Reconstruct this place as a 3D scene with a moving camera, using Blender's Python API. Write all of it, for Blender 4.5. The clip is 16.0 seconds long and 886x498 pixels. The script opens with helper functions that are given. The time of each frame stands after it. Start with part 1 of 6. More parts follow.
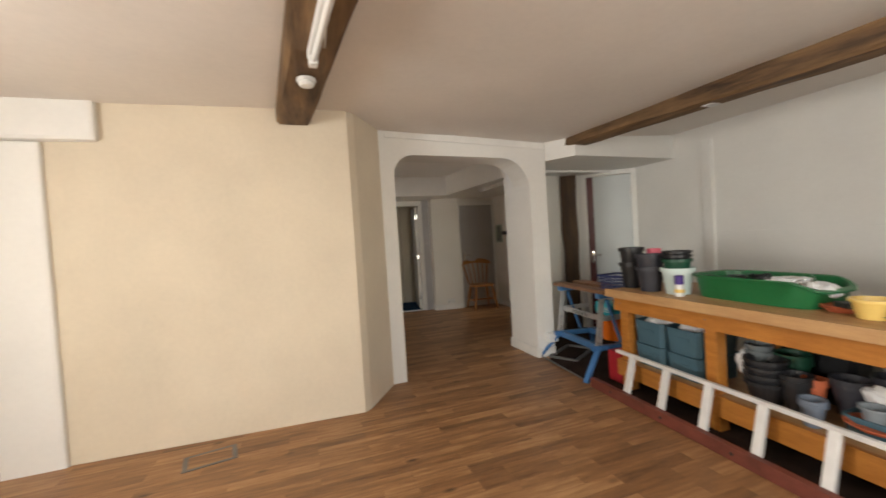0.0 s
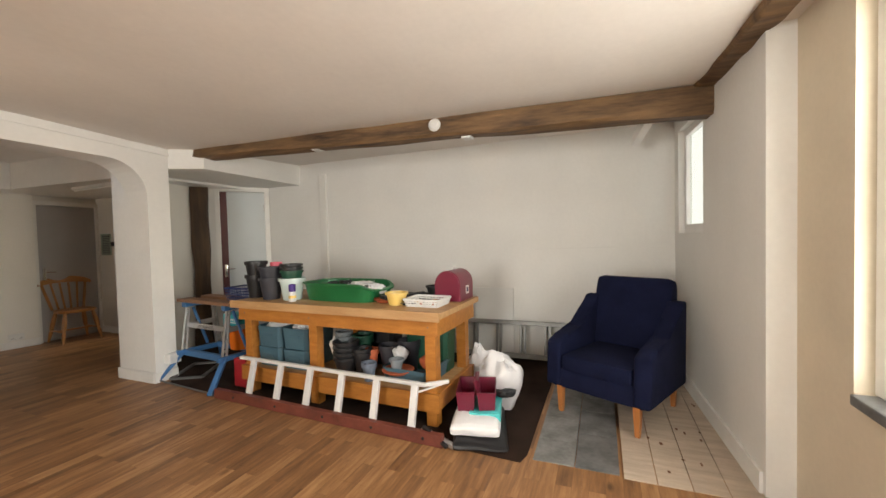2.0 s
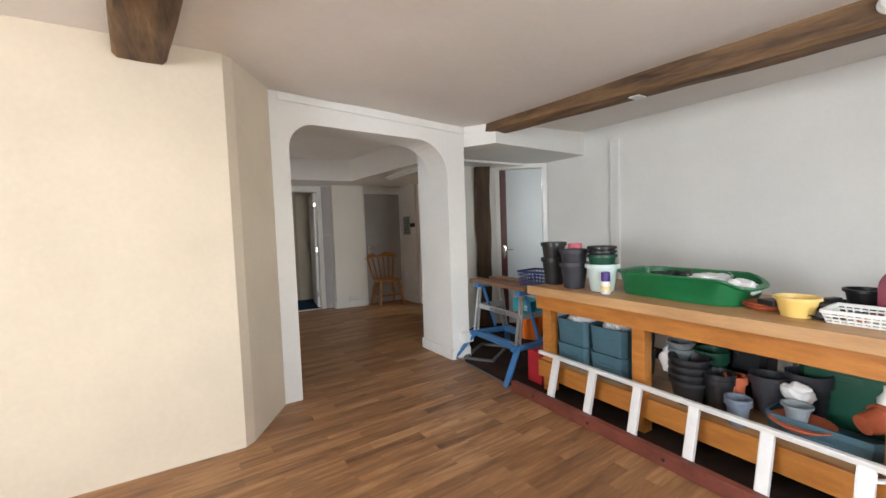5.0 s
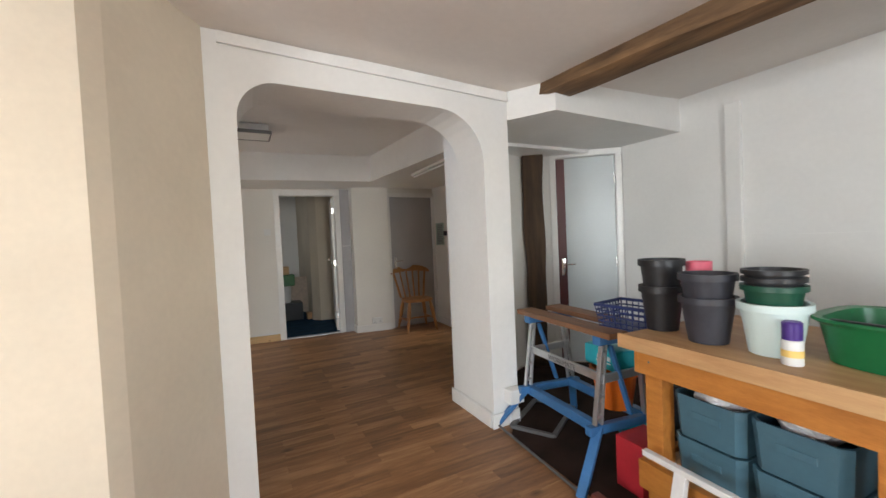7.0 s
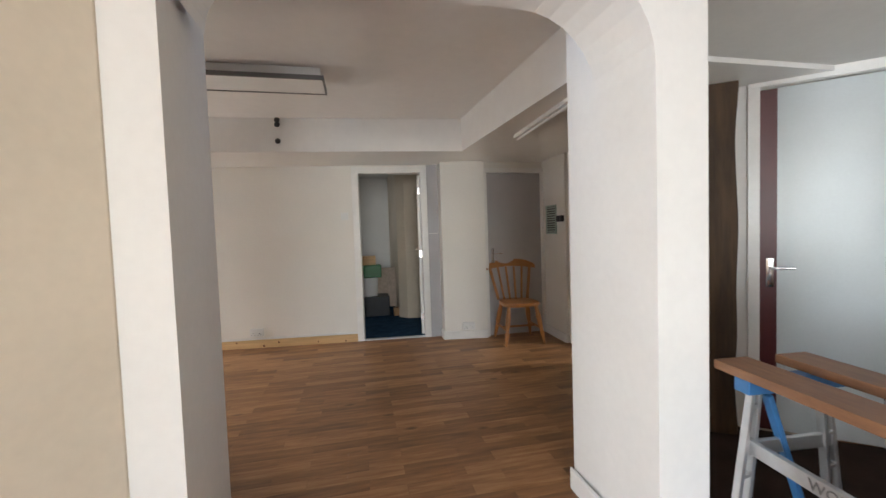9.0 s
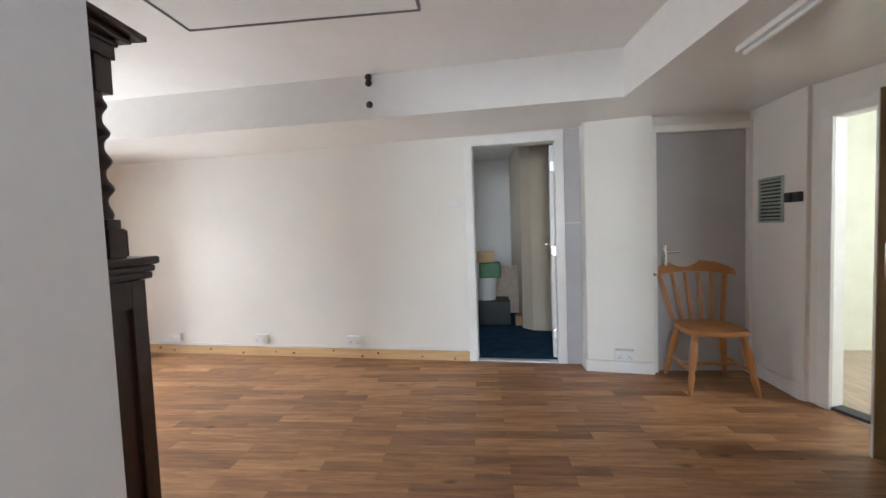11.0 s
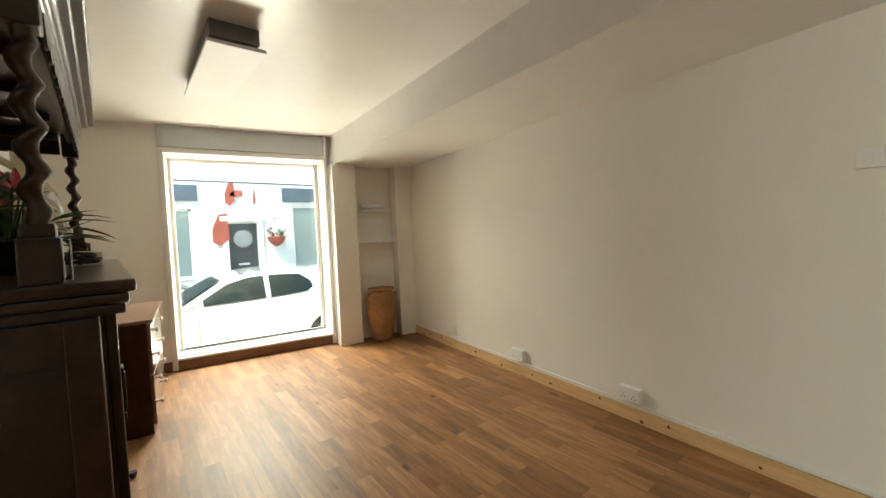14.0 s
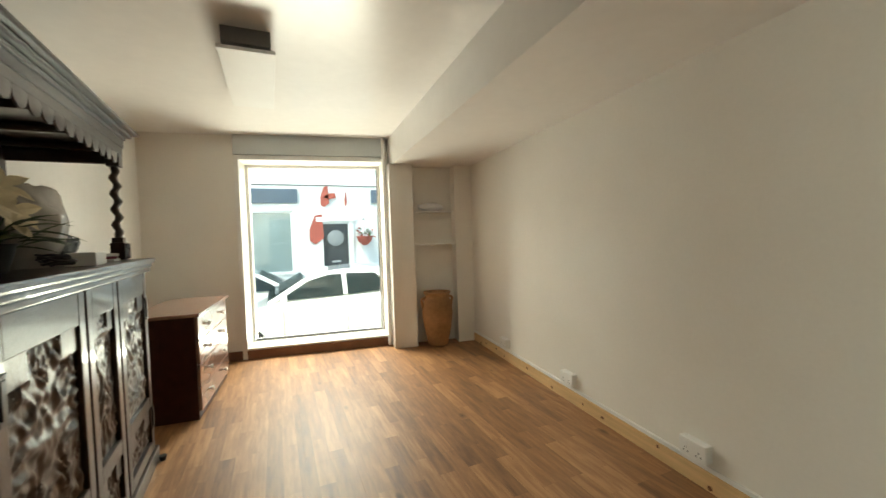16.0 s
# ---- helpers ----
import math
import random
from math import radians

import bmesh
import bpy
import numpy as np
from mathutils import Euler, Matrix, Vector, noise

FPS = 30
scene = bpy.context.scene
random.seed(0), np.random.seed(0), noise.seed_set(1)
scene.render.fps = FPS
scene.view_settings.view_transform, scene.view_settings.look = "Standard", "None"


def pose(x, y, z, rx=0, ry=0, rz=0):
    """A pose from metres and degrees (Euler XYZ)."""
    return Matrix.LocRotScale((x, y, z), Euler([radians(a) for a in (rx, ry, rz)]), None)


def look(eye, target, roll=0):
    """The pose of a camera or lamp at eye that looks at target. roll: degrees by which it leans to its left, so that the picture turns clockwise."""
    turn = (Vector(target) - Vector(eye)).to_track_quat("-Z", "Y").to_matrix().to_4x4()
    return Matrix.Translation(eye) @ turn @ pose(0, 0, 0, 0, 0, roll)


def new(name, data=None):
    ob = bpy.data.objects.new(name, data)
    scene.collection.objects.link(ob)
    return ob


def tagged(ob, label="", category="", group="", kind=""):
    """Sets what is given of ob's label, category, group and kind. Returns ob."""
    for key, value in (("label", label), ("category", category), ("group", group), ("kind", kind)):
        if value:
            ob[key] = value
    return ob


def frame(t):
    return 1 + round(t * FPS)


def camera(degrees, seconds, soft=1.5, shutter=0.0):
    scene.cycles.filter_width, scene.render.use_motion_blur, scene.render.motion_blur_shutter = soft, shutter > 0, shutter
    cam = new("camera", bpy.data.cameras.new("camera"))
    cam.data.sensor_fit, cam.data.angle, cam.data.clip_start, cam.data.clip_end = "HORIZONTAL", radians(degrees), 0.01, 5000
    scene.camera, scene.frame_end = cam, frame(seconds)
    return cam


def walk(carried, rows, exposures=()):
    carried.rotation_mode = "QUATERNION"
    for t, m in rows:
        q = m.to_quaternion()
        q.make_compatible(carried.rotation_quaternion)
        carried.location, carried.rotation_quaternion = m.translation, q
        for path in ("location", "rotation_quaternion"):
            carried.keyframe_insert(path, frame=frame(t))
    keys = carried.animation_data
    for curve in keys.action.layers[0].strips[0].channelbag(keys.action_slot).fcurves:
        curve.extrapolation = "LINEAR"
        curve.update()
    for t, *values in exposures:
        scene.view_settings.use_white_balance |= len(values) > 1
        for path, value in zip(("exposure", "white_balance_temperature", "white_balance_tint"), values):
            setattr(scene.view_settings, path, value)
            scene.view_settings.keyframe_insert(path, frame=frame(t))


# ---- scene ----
cam = camera(97.1, 16.0, shutter=0.2)
METRES, EYE, TILT, LEAN, TURN = 7.44, 1.395, 0.0, 0.0, -19.5
ROWS = [
    (0.0, 0.0, 0.0, 0.0, -0.1, -1.59, 3.51),
    (0.5, 0.0187, -0.0195, 0.0002, -21.83, -1.74, 3.21),
    (1.0, 0.0262, -0.0368, 0.0018, -36.93, -0.59, 2.83),
    (1.5, 0.0201, -0.0508, 0.0028, -47.4, -0.44, 1.98),
    (2.0, 0.0021, -0.0612, 0.0008, -48.45, -1.76, 1.48),
    (2.5, -0.0148, -0.0609, 0.0006, -39.17, -2.73, 0.93),
    (3.0, -0.0252, -0.05, 0.0012, -25.03, -3.05, 1.11),
    (3.5, -0.0296, -0.0251, -0.0008, -15.46, -3.22, 2.35),
    (6.0, 0.0172, 0.1418, -0.0037, -14.14, -3.11, 1.95),
    (6.5, 0.0291, 0.1833, -0.0015, -12.31, -2.5, 2.47),
    (7.0, 0.0414, 0.2239, -0.0032, -8.09, -1.77, 2.58),
    (7.5, 0.0509, 0.2621, -0.0031, -4.28, -1.92, 2.94),
    (8.0, 0.0548, 0.3062, -0.0031, -1.26, -2.12, 3.28),
    (8.5, 0.0589, 0.3469, -0.007, 3.16, -2.23, 2.55),
    (10.8, 0.0208, 0.5233, -0.0129, 22.32, -3.12, 2.09),
    (11.0, 0.0146, 0.5356, -0.0131, 24.73, -3.02, 2.14),
    (11.5, -0.0021, 0.5640, -0.0127, 32.04, -2.69, 2.01),
    (12.0, -0.0095, 0.5956, -0.0115, 40.00, -2.43, 1.72),
    (12.5, -0.0175, 0.6212, -0.0120, 46.11, -2.68, 2.36),
    (13.0, -0.0332, 0.6505, -0.0108, 52.00, -2.99, 3.41),
    (13.5, -0.0419, 0.6772, -0.0122, 61.45, -2.65, 3.33),
    (14.0, -0.0491, 0.7046, -0.0107, 71.59, -2.64, 2.43),
    (14.5, -0.0609, 0.7235, -0.0126, 78.40, -2.56, 2.13),
    (15.0, -0.0703, 0.7396, -0.0116, 85.95, -1.53, 2.36),
    (15.5, -0.0738, 0.7533, -0.0120, 91.80, -1.49, 2.32),
    (16.0, -0.0712, 0.7806, -0.0103, 86.35, -2.06, 1.92),
]
walk(cam, [(t, pose(0, 0, EYE, TILT, LEAN, TURN) @ pose(METRES * x, METRES * y, METRES * z, 90 + pitch, roll, yaw)) for t, x, y, z, yaw, pitch, roll in ROWS],
     exposures=[(0.0, 2.0, 7400, 11), (0.5, 2.25, 6250, 9), (1.0, 2.35, 7000, 10), (1.5, 2.2, 7500, 11), (2.5, 2.2, 7500, 11), (3.5, 2.42, 6350, 9), (6.0, 2.47, 6400, 9), (8.5, 2.8, 6400, 10), (11.0, 3.4, 5700, 8),
                (12.0, 3.3, 5700, 6), (12.5, 3.15, 5500, 5), (13.0, 2.95, 5600, 4), (13.7, 2.75, 7300, 2), (14.5, 2.6, 7600, -1), (16.0, 2.6, 7300, -2)])

# ---- world and light ----
world = bpy.data.worlds.new("sky")
scene.world = world
world.use_nodes = True
wn = world.node_tree.nodes
sky = wn.new("ShaderNodeTexSky")
sky.sky_type = "NISHITA"
sky.sun_disc = False
sky.sun_elevation, sky.sun_rotation = radians(48), radians(200)
wn["Background"].inputs["Strength"].default_value = 0.11
world.node_tree.links.new(sky.outputs["Color"], wn["Background"].inputs["Color"])

sun = new("sun", bpy.data.lights.new("sun", "SUN"))
sun.data.energy, sun.data.angle, sun.data.color = 0.75, radians(15), (1.0, 0.96, 0.9)
sun.matrix_world = look((0, 0, 0), (-0.30, 0.35, -0.6))


def daylight_lamp(name, eye, target, w, h, watts, color=(0.92, 0.96, 1.0)):
    """An area lamp that stands in for daylight."""
    la = new(name, bpy.data.lights.new(name, "AREA"))
    la.data.shape, la.data.size, la.data.size_y, la.data.energy, la.data.color = "RECTANGLE", w, h, watts, color
    la.matrix_world = look(eye, target)
    return la


daylight_lamp("south_window_light", (0.98, -1.70, 1.5), (0.98, 2, 1.3), 1.4, 1.5, 19)
# Fill for the east wall, set in an unseen, added west window.
daylight_lamp("west_fill_light", (-3.15, 1.0, 1.5), (2, 1.0, 1.2), 1.3, 1.4, 33)
# Added lamp out of view brightens the passage; no window is built there.
daylight_lamp("passage_fill_light", (5.95, 5.4, 1.6), (4, 6.8, 1.0), 1.0, 1.2, 9, (1, 0.98, 0.9))
# Unseen weak fill inside the store room, whose walls have no opening.
daylight_lamp("store_fill_light", (0.95, 9.2, 1.5), (2, 9.0, 1.2), 0.8, 0.9, 0.3)
# Hidden outside above the shop window's view, in place of sky light.
daylight_lamp("street_sky_light", (-4.9, 5.95, 3.1), (0.5, 6.3, 1.0), 1.9, 1.3, 74, (1.0, 0.965, 0.92))
# Hidden below the sill and aimed up, added for light bounced off the street.
daylight_lamp("street_bounce_light", (-4.75, 6.15, -0.30), (-0.6, 6.3, 2.3), 1.9, 0.7, 24, (1.0, 0.96, 0.90))


# ---- materials ----
def mat(name, color, rough=0.6, metal=0.0, var=0.12, scale=4.0, bump=0.0, bscale=60.0, spec=0.5, stretch=(1, 1, 1), random_amt=0.0, color2=None, coat=0.0):
    """A surface with large stains, fine grain and fine relief, in object space."""
    m = bpy.data.materials.new(name)
    m.use_nodes = True
    nt = m.node_tree
    b = nt.nodes["Principled BSDF"]
    b.inputs["Roughness"].default_value, b.inputs["Metallic"].default_value = rough, metal
    b.inputs["Specular IOR Level"].default_value = spec
    b.inputs["Coat Weight"].default_value = coat
    tc = nt.nodes.new("ShaderNodeTexCoord")
    mp = nt.nodes.new("ShaderNodeMapping")
    mp.inputs["Scale"].default_value = stretch
    nt.links.new(tc.outputs["Object"], mp.inputs["Vector"])
    n1, n2 = nt.nodes.new("ShaderNodeTexNoise"), nt.nodes.new("ShaderNodeTexNoise")
    n1.inputs["Scale"].default_value, n1.inputs["Detail"].default_value = scale, 5
    n2.inputs["Scale"].default_value, n2.inputs["Detail"].default_value = bscale, 4
    for n in (n1, n2):
        nt.links.new(mp.outputs["Vector"], n.inputs["Vector"])
    mix = nt.nodes.new("ShaderNodeMix")
    mix.data_type = "RGBA"
    c2 = color2 or tuple(c * (1 - 2 * var) for c in color)
    mix.inputs["A"].default_value, mix.inputs["B"].default_value = (*[min(1, c * (1 + (0 if color2 else var))) for c in color], 1), (*c2, 1)
    add = nt.nodes.new("ShaderNodeMath")
    add.operation = "MULTIPLY_ADD"
    nt.links.new(n2.outputs["Fac"], add.inputs[0])
    add.inputs[1].default_value = 0.35
    nt.links.new(n1.outputs["Fac"], add.inputs[2])
    ramp = nt.nodes.new("ShaderNodeMapRange")
    ramp.inputs["From Min"].default_value, ramp.inputs["From Max"].default_value = 0.45, 0.95
    nt.links.new(add.outputs[0], ramp.inputs["Value"])
    nt.links.new(ramp.outputs["Result"], mix.inputs["Factor"])
    out = mix.outputs["Result"]
    if random_amt:
        oi = nt.nodes.new("ShaderNodeObjectInfo")
        hsv = nt.nodes.new("ShaderNodeHueSaturation")
        r = nt.nodes.new("ShaderNodeMapRange")
        r.inputs["To Min"].default_value, r.inputs["To Max"].default_value = 1 - random_amt, 1 + random_amt
        nt.links.new(oi.outputs["Random"], r.inputs["Value"])
        nt.links.new(r.outputs["Result"], hsv.inputs["Value"])
        nt.links.new(out, hsv.inputs["Color"])
        out = hsv.outputs["Color"]
    nt.links.new(out, b.inputs["Base Color"])
    if bump:
        bp = nt.nodes.new("ShaderNodeBump")
        bp.inputs["Strength"].default_value, bp.inputs["Distance"].default_value = bump, 0.01
        nt.links.new(add.outputs[0], bp.inputs["Height"])
        nt.links.new(bp.outputs["Normal"], b.inputs["Normal"])
    return m


def laminate():
    """Three-strip oak-look laminate: strips along x with random tone, streaked grain and knots."""
    m = bpy.data.materials.new("laminate")
    m.use_nodes = True
    nt = m.node_tree
    L, N = nt.links.new, nt.nodes.new
    b = nt.nodes["Principled BSDF"]
    tc = N("ShaderNodeTexCoord")
    geo = N("ShaderNodeNewGeometry")
    br = N("ShaderNodeTexBrick")
    br.offset, br.offset_frequency, br.squash = 0.37, 2, 1.0
    br.inputs["Color1"].default_value, br.inputs["Color2"].default_value = (0, 0, 0, 1), (1, 1, 1, 1)
    br.inputs["Scale"].default_value, br.inputs["Mortar Size"].default_value = 1.0, 0.0006
    br.inputs["Mortar"].default_value = (0.0, 0.0, 0.0, 1)
    br.inputs["Brick Width"].default_value, br.inputs["Row Height"].default_value = 0.52, 0.088
    L(geo.outputs["Position"], br.inputs["Vector"])
    mp = N("ShaderNodeMapping")
    mp.inputs["Scale"].default_value = (1.8, 15, 1)
    L(geo.outputs["Position"], mp.inputs["Vector"])
    sh = N("ShaderNodeVectorMath")
    sh.operation = "MULTIPLY_ADD"
    sh.inputs[1].default_value = (7, 31, 0)
    L(br.outputs["Color"], sh.inputs[0])
    L(mp.outputs["Vector"], sh.inputs[2])
    gr = N("ShaderNodeTexNoise")
    gr.inputs["Scale"].default_value, gr.inputs["Detail"].default_value, gr.inputs["Roughness"].default_value = 1.6, 6, 0.65
    L(sh.outputs["Vector"], gr.inputs["Vector"])
    ramp = N("ShaderNodeValToRGB")
    e = ramp.color_ramp.elements
    e[0].position, e[0].color = 0.22, (0.14, 0.066, 0.029, 1)
    e[1].position, e[1].color = 0.76, (0.46, 0.255, 0.118, 1)
    e.new(0.5).color = (0.29, 0.140, 0.059, 1)
    tone = N("ShaderNodeMath")
    tone.operation = "MULTIPLY_ADD"
    tone.inputs[1].default_value, tone.inputs[2].default_value = 0.30, -0.17
    L(br.outputs["Color"], tone.inputs[0])
    ad = N("ShaderNodeMath")
    L(tone.outputs[0], ad.inputs[0])
    L(gr.outputs["Fac"], ad.inputs[1])
    L(ad.outputs[0], ramp.inputs["Fac"])
    kn = N("ShaderNodeTexVoronoi")
    kn.inputs["Scale"].default_value = 1.0
    km = N("ShaderNodeMapping")
    km.inputs["Scale"].default_value = (2.0, 4.6, 1)
    L(geo.outputs["Position"], km.inputs["Vector"])
    L(km.outputs["Vector"], kn.inputs["Vector"])
    kr = N("ShaderNodeMapRange")
    kr.inputs["From Min"].default_value, kr.inputs["From Max"].default_value = 0.03, 0.11
    kr.inputs["To Min"].default_value, kr.inputs["To Max"].default_value = 0.35, 1.0
    L(kn.outputs["Distance"], kr.inputs["Value"])
    mu = N("ShaderNodeMix")
    mu.data_type, mu.blend_type = "RGBA", "MULTIPLY"
    mu.inputs["Factor"].default_value = 1.0
    L(ramp.outputs["Color"], mu.inputs["A"])
    L(kr.outputs["Result"], mu.inputs["B"])
    L(mu.outputs["Result"], b.inputs["Base Color"])
    rr = N("ShaderNodeMapRange")
    rr.inputs["To Min"].default_value, rr.inputs["To Max"].default_value = 0.40, 0.52
    L(gr.outputs["Fac"], rr.inputs["Value"])
    L(rr.outputs["Result"], b.inputs["Roughness"])
    b.inputs["Specular IOR Level"].default_value = 0.5
    bp = N("ShaderNodeBump")
    bp.inputs["Strength"].default_value, bp.inputs["Distance"].default_value = 0.12, 0.004
    L(gr.outputs["Fac"], bp.inputs["Height"])
    L(bp.outputs["Normal"], b.inputs["Normal"])
    return m


def glass(name, color=(0.95, 0.98, 0.97), rough=0.0):
    """Thin clear pane: lets light straight through, with a glossy face."""
    m = bpy.data.materials.new(name)
    m.use_nodes = True
    nt = m.node_tree
    nt.nodes.remove(nt.nodes["Principled BSDF"])
    tr, gl, mx, fr = [nt.nodes.new("ShaderNode" + s) for s in ("BsdfTransparent", "BsdfGlossy", "MixShader", "Fresnel")]
    tr.inputs["Color"].default_value = (*color, 1)
    gl.inputs["Roughness"].default_value = rough
    fr.inputs["IOR"].default_value = 1.35
    cap = nt.nodes.new("ShaderNodeMath")
    cap.operation = "MINIMUM"
    cap.inputs[1].default_value = 0.12
    nt.links.new(fr.outputs[0], cap.inputs[0])
    nt.links.new(cap.outputs[0], mx.inputs[0])
    nt.links.new(tr.outputs[0], mx.inputs[1])
    nt.links.new(gl.outputs[0], mx.inputs[2])
    nt.links.new(mx.outputs[0], nt.nodes["Material Output"].inputs["Surface"])
    return m


def emit(name, color, strength):
    m = bpy.data.materials.new(name)
    m.use_nodes = True
    b = m.node_tree.nodes["Principled BSDF"]
    b.inputs["Emission Color"].default_value, b.inputs["Emission Strength"].default_value = (*color, 1), strength
    return m


M_CREAM = mat("cream_plaster", (0.69, 0.60, 0.47), 0.75, var=0.05, scale=1.6, bump=0.12, bscale=35)
M_WHITE = mat("white_plaster", (0.80, 0.79, 0.76), 0.7, var=0.035, scale=1.4, bump=0.12, bscale=30)
M_WALL2 = mat("offwhite_wall", (0.80, 0.775, 0.72), 0.6, var=0.03, scale=1.2, bump=0.06, bscale=50)
M_CEIL = mat("ceiling_paint", (0.78, 0.73, 0.68), 0.8, var=0.04, scale=1.2, bump=0.1, bscale=25)
M_CEIL2 = mat("gloss_ceiling_paint", (0.80, 0.78, 0.75), 0.28, var=0.03, scale=1.5, bump=0.03, bscale=12)
M_GLOSS = mat("white_gloss_paint", (0.82, 0.81, 0.78), 0.3, var=0.04, scale=5, bump=0.05)
M_GREY = mat("grey_paint", (0.44, 0.43, 0.44), 0.45, var=0.05, scale=2, bump=0.03)
M_PALEGREY = mat("pale_grey_paint", (0.56, 0.60, 0.61), 0.3, var=0.04, scale=2, bump=0.02)
M_BEAM = mat("old_oak_beam", (0.24, 0.135, 0.06), 0.7, var=0.4, scale=4.5, bump=1.0, bscale=20, stretch=(3, 0.4, 3), color2=(0.03, 0.014, 0.007))
M_POST = mat("dark_oak_post", (0.10, 0.055, 0.026), 0.7, var=0.4, scale=4, bump=0.9, bscale=24, stretch=(3, 3, 0.3), color2=(0.025, 0.013, 0.007))
M_LAM = laminate()
M_MAT = mat("dark_brown_carpet", (0.035, 0.021, 0.016), 0.95, var=0.2, scale=5, bump=0.4, bscale=300, spec=0.1)
M_REDSTRIP = mat("red_painted_wood", (0.17, 0.045, 0.03), 0.5, var=0.2, scale=6, bump=0.1)
M_SLATE = mat("grey_stone_tile", (0.20, 0.20, 0.195), 0.6, var=0.25, scale=7, bump=0.3, bscale=40, random_amt=0.25)
M_BARE = mat("bare_pale_board", (0.52, 0.42, 0.33), 0.7, var=0.12, scale=3, bump=0.2, bscale=40, stretch=(6, 1, 6), random_amt=0.08)
M_PINE = mat("raw_pine", (0.66, 0.44, 0.22), 0.55, var=0.1, scale=5, bump=0.1, bscale=50, stretch=(0.6, 8, 8))
M_PINE_KNOT = mat("pine_knot", (0.16, 0.06, 0.02), 0.6, var=0.2, scale=30)
M_ORANGE = mat("varnished_orange_pine", (0.52, 0.21, 0.045), 0.35, var=0.15, scale=5, bump=0.1, bscale=40, stretch=(5, 1, 5), color2=(0.36, 0.13, 0.025))
M_TOP = mat("worn_bench_board", (0.56, 0.34, 0.16), 0.5, var=0.15, scale=4, bump=0.1, bscale=40, stretch=(5, 0.7, 5), color2=(0.40, 0.21, 0.09))
M_DARK = mat("dark_carved_oak", (0.034, 0.016, 0.010), 0.30, var=0.3, scale=5, bump=0.2, bscale=60, stretch=(1, 4, 4), coat=0.3)
M_NAVY = mat("navy_fabric", (0.008, 0.011, 0.036), 0.95, var=0.15, scale=8, bump=0.3, bscale=350, spec=0.15)
M_LEGS = mat("orange_beech", (0.50, 0.19, 0.06), 0.35, var=0.1, scale=8, stretch=(4, 4, 0.5))
M_ALU = mat("brushed_aluminium", (0.62, 0.63, 0.64), 0.38, 0.9, var=0.06, scale=10, bump=0.05)
M_ALUWHITE = mat("pale_oxidised_aluminium", (0.78, 0.78, 0.77), 0.45, 0.25, var=0.05, scale=10)
M_OLDALU = mat("weathered_aluminium", (0.30, 0.30, 0.29), 0.5, 0.5, var=0.12, scale=8)
M_STEEL = mat("chrome_steel", (0.75, 0.75, 0.76), 0.18, 1.0, var=0.03)
M_BLACK = mat("black_plastic", (0.014, 0.014, 0.016), 0.42, var=0.15, scale=10)
M_CHARCOAL = mat("charcoal_plastic", (0.035, 0.035, 0.045), 0.5, var=0.15, scale=10)
M_WPLAST = mat("white_plastic", (0.78, 0.78, 0.76), 0.35, var=0.02)
M_MAROON = mat("maroon_plastic", (0.17, 0.012, 0.035), 0.3, var=0.08)
M_GREEN = mat("green_plastic", (0.008, 0.14, 0.045), 0.35, var=0.1)
M_DKGREEN = mat("dark_green_plastic", (0.01, 0.07, 0.04), 0.4, var=0.1)
M_YELLOW = mat("pale_yellow_plastic", (0.83, 0.58, 0.18), 0.35, var=0.04)
M_ORPLAST = mat("orange_plastic", (0.78, 0.17, 0.012), 0.4, var=0.05)
M_TEALBOX = mat("slate_blue_plastic", (0.055, 0.125, 0.165), 0.45, var=0.08)
M_BLUEFR = mat("blue_painted_steel", (0.045, 0.16, 0.36), 0.4, var=0.1, scale=12)
M_CYAN = mat("turquoise_plastic", (0.02, 0.42, 0.50), 0.4, var=0.05)
M_NAVYPL = mat("navy_plastic", (0.012, 0.025, 0.11), 0.4, var=0.08)
M_TERRA = mat("terracotta", (0.50, 0.12, 0.05), 0.75, var=0.12, scale=10, bump=0.1)
M_BAG = mat("white_plastic_bag", (0.78, 0.78, 0.79), 0.35, var=0.05, bump=0.5, bscale=18)
M_URN = mat("ochre_earthenware", (0.36, 0.19, 0.085), 0.7, var=0.25, scale=5, bump=0.2, bscale=30)
M_BLUECARPET = mat("blue_carpet", (0.025, 0.062, 0.115), 0.95, var=0.2, scale=8, bump=0.4, bscale=300, spec=0.1)
M_ELM = mat("honey_elm", (0.38, 0.165, 0.05), 0.35, var=0.12, scale=6, bump=0.05, stretch=(2, 2, 1))
M_DOORWD = mat("dark_varnished_ply", (0.19, 0.125, 0.045), 0.3, var=0.2, scale=3, stretch=(3, 3, 0.4))
M_TARMAC = mat("asphalt", (0.055, 0.055, 0.057), 0.9, var=0.2, scale=3, bump=0.4, bscale=200)
M_PAVE = mat("concrete_paving", (0.34, 0.33, 0.31), 0.85, var=0.1, scale=2, bump=0.2)
M_RENDER = mat("white_render", (0.80, 0.80, 0.78), 0.85, var=0.05, scale=1.5, bump=0.2)
M_BRICK = mat("red_brick", (0.40, 0.11, 0.07), 0.85, var=0.15, scale=6, random_amt=0.25)
M_CARPAINT = mat("white_car_paint", (0.72, 0.76, 0.76), 0.15, var=0.01, coat=0.8)
M_DKGLASS = mat("dark_car_glass", (0.03, 0.05, 0.055), 0.05, var=0.05)
M_RUBBER = mat("tyre_rubber", (0.02, 0.02, 0.02), 0.85, var=0.1)
M_GLASS = glass("window_glass")
M_MIRROR = mat("silvered_mirror", (0.9, 0.9, 0.88), 0.02, 1.0, var=0.0)
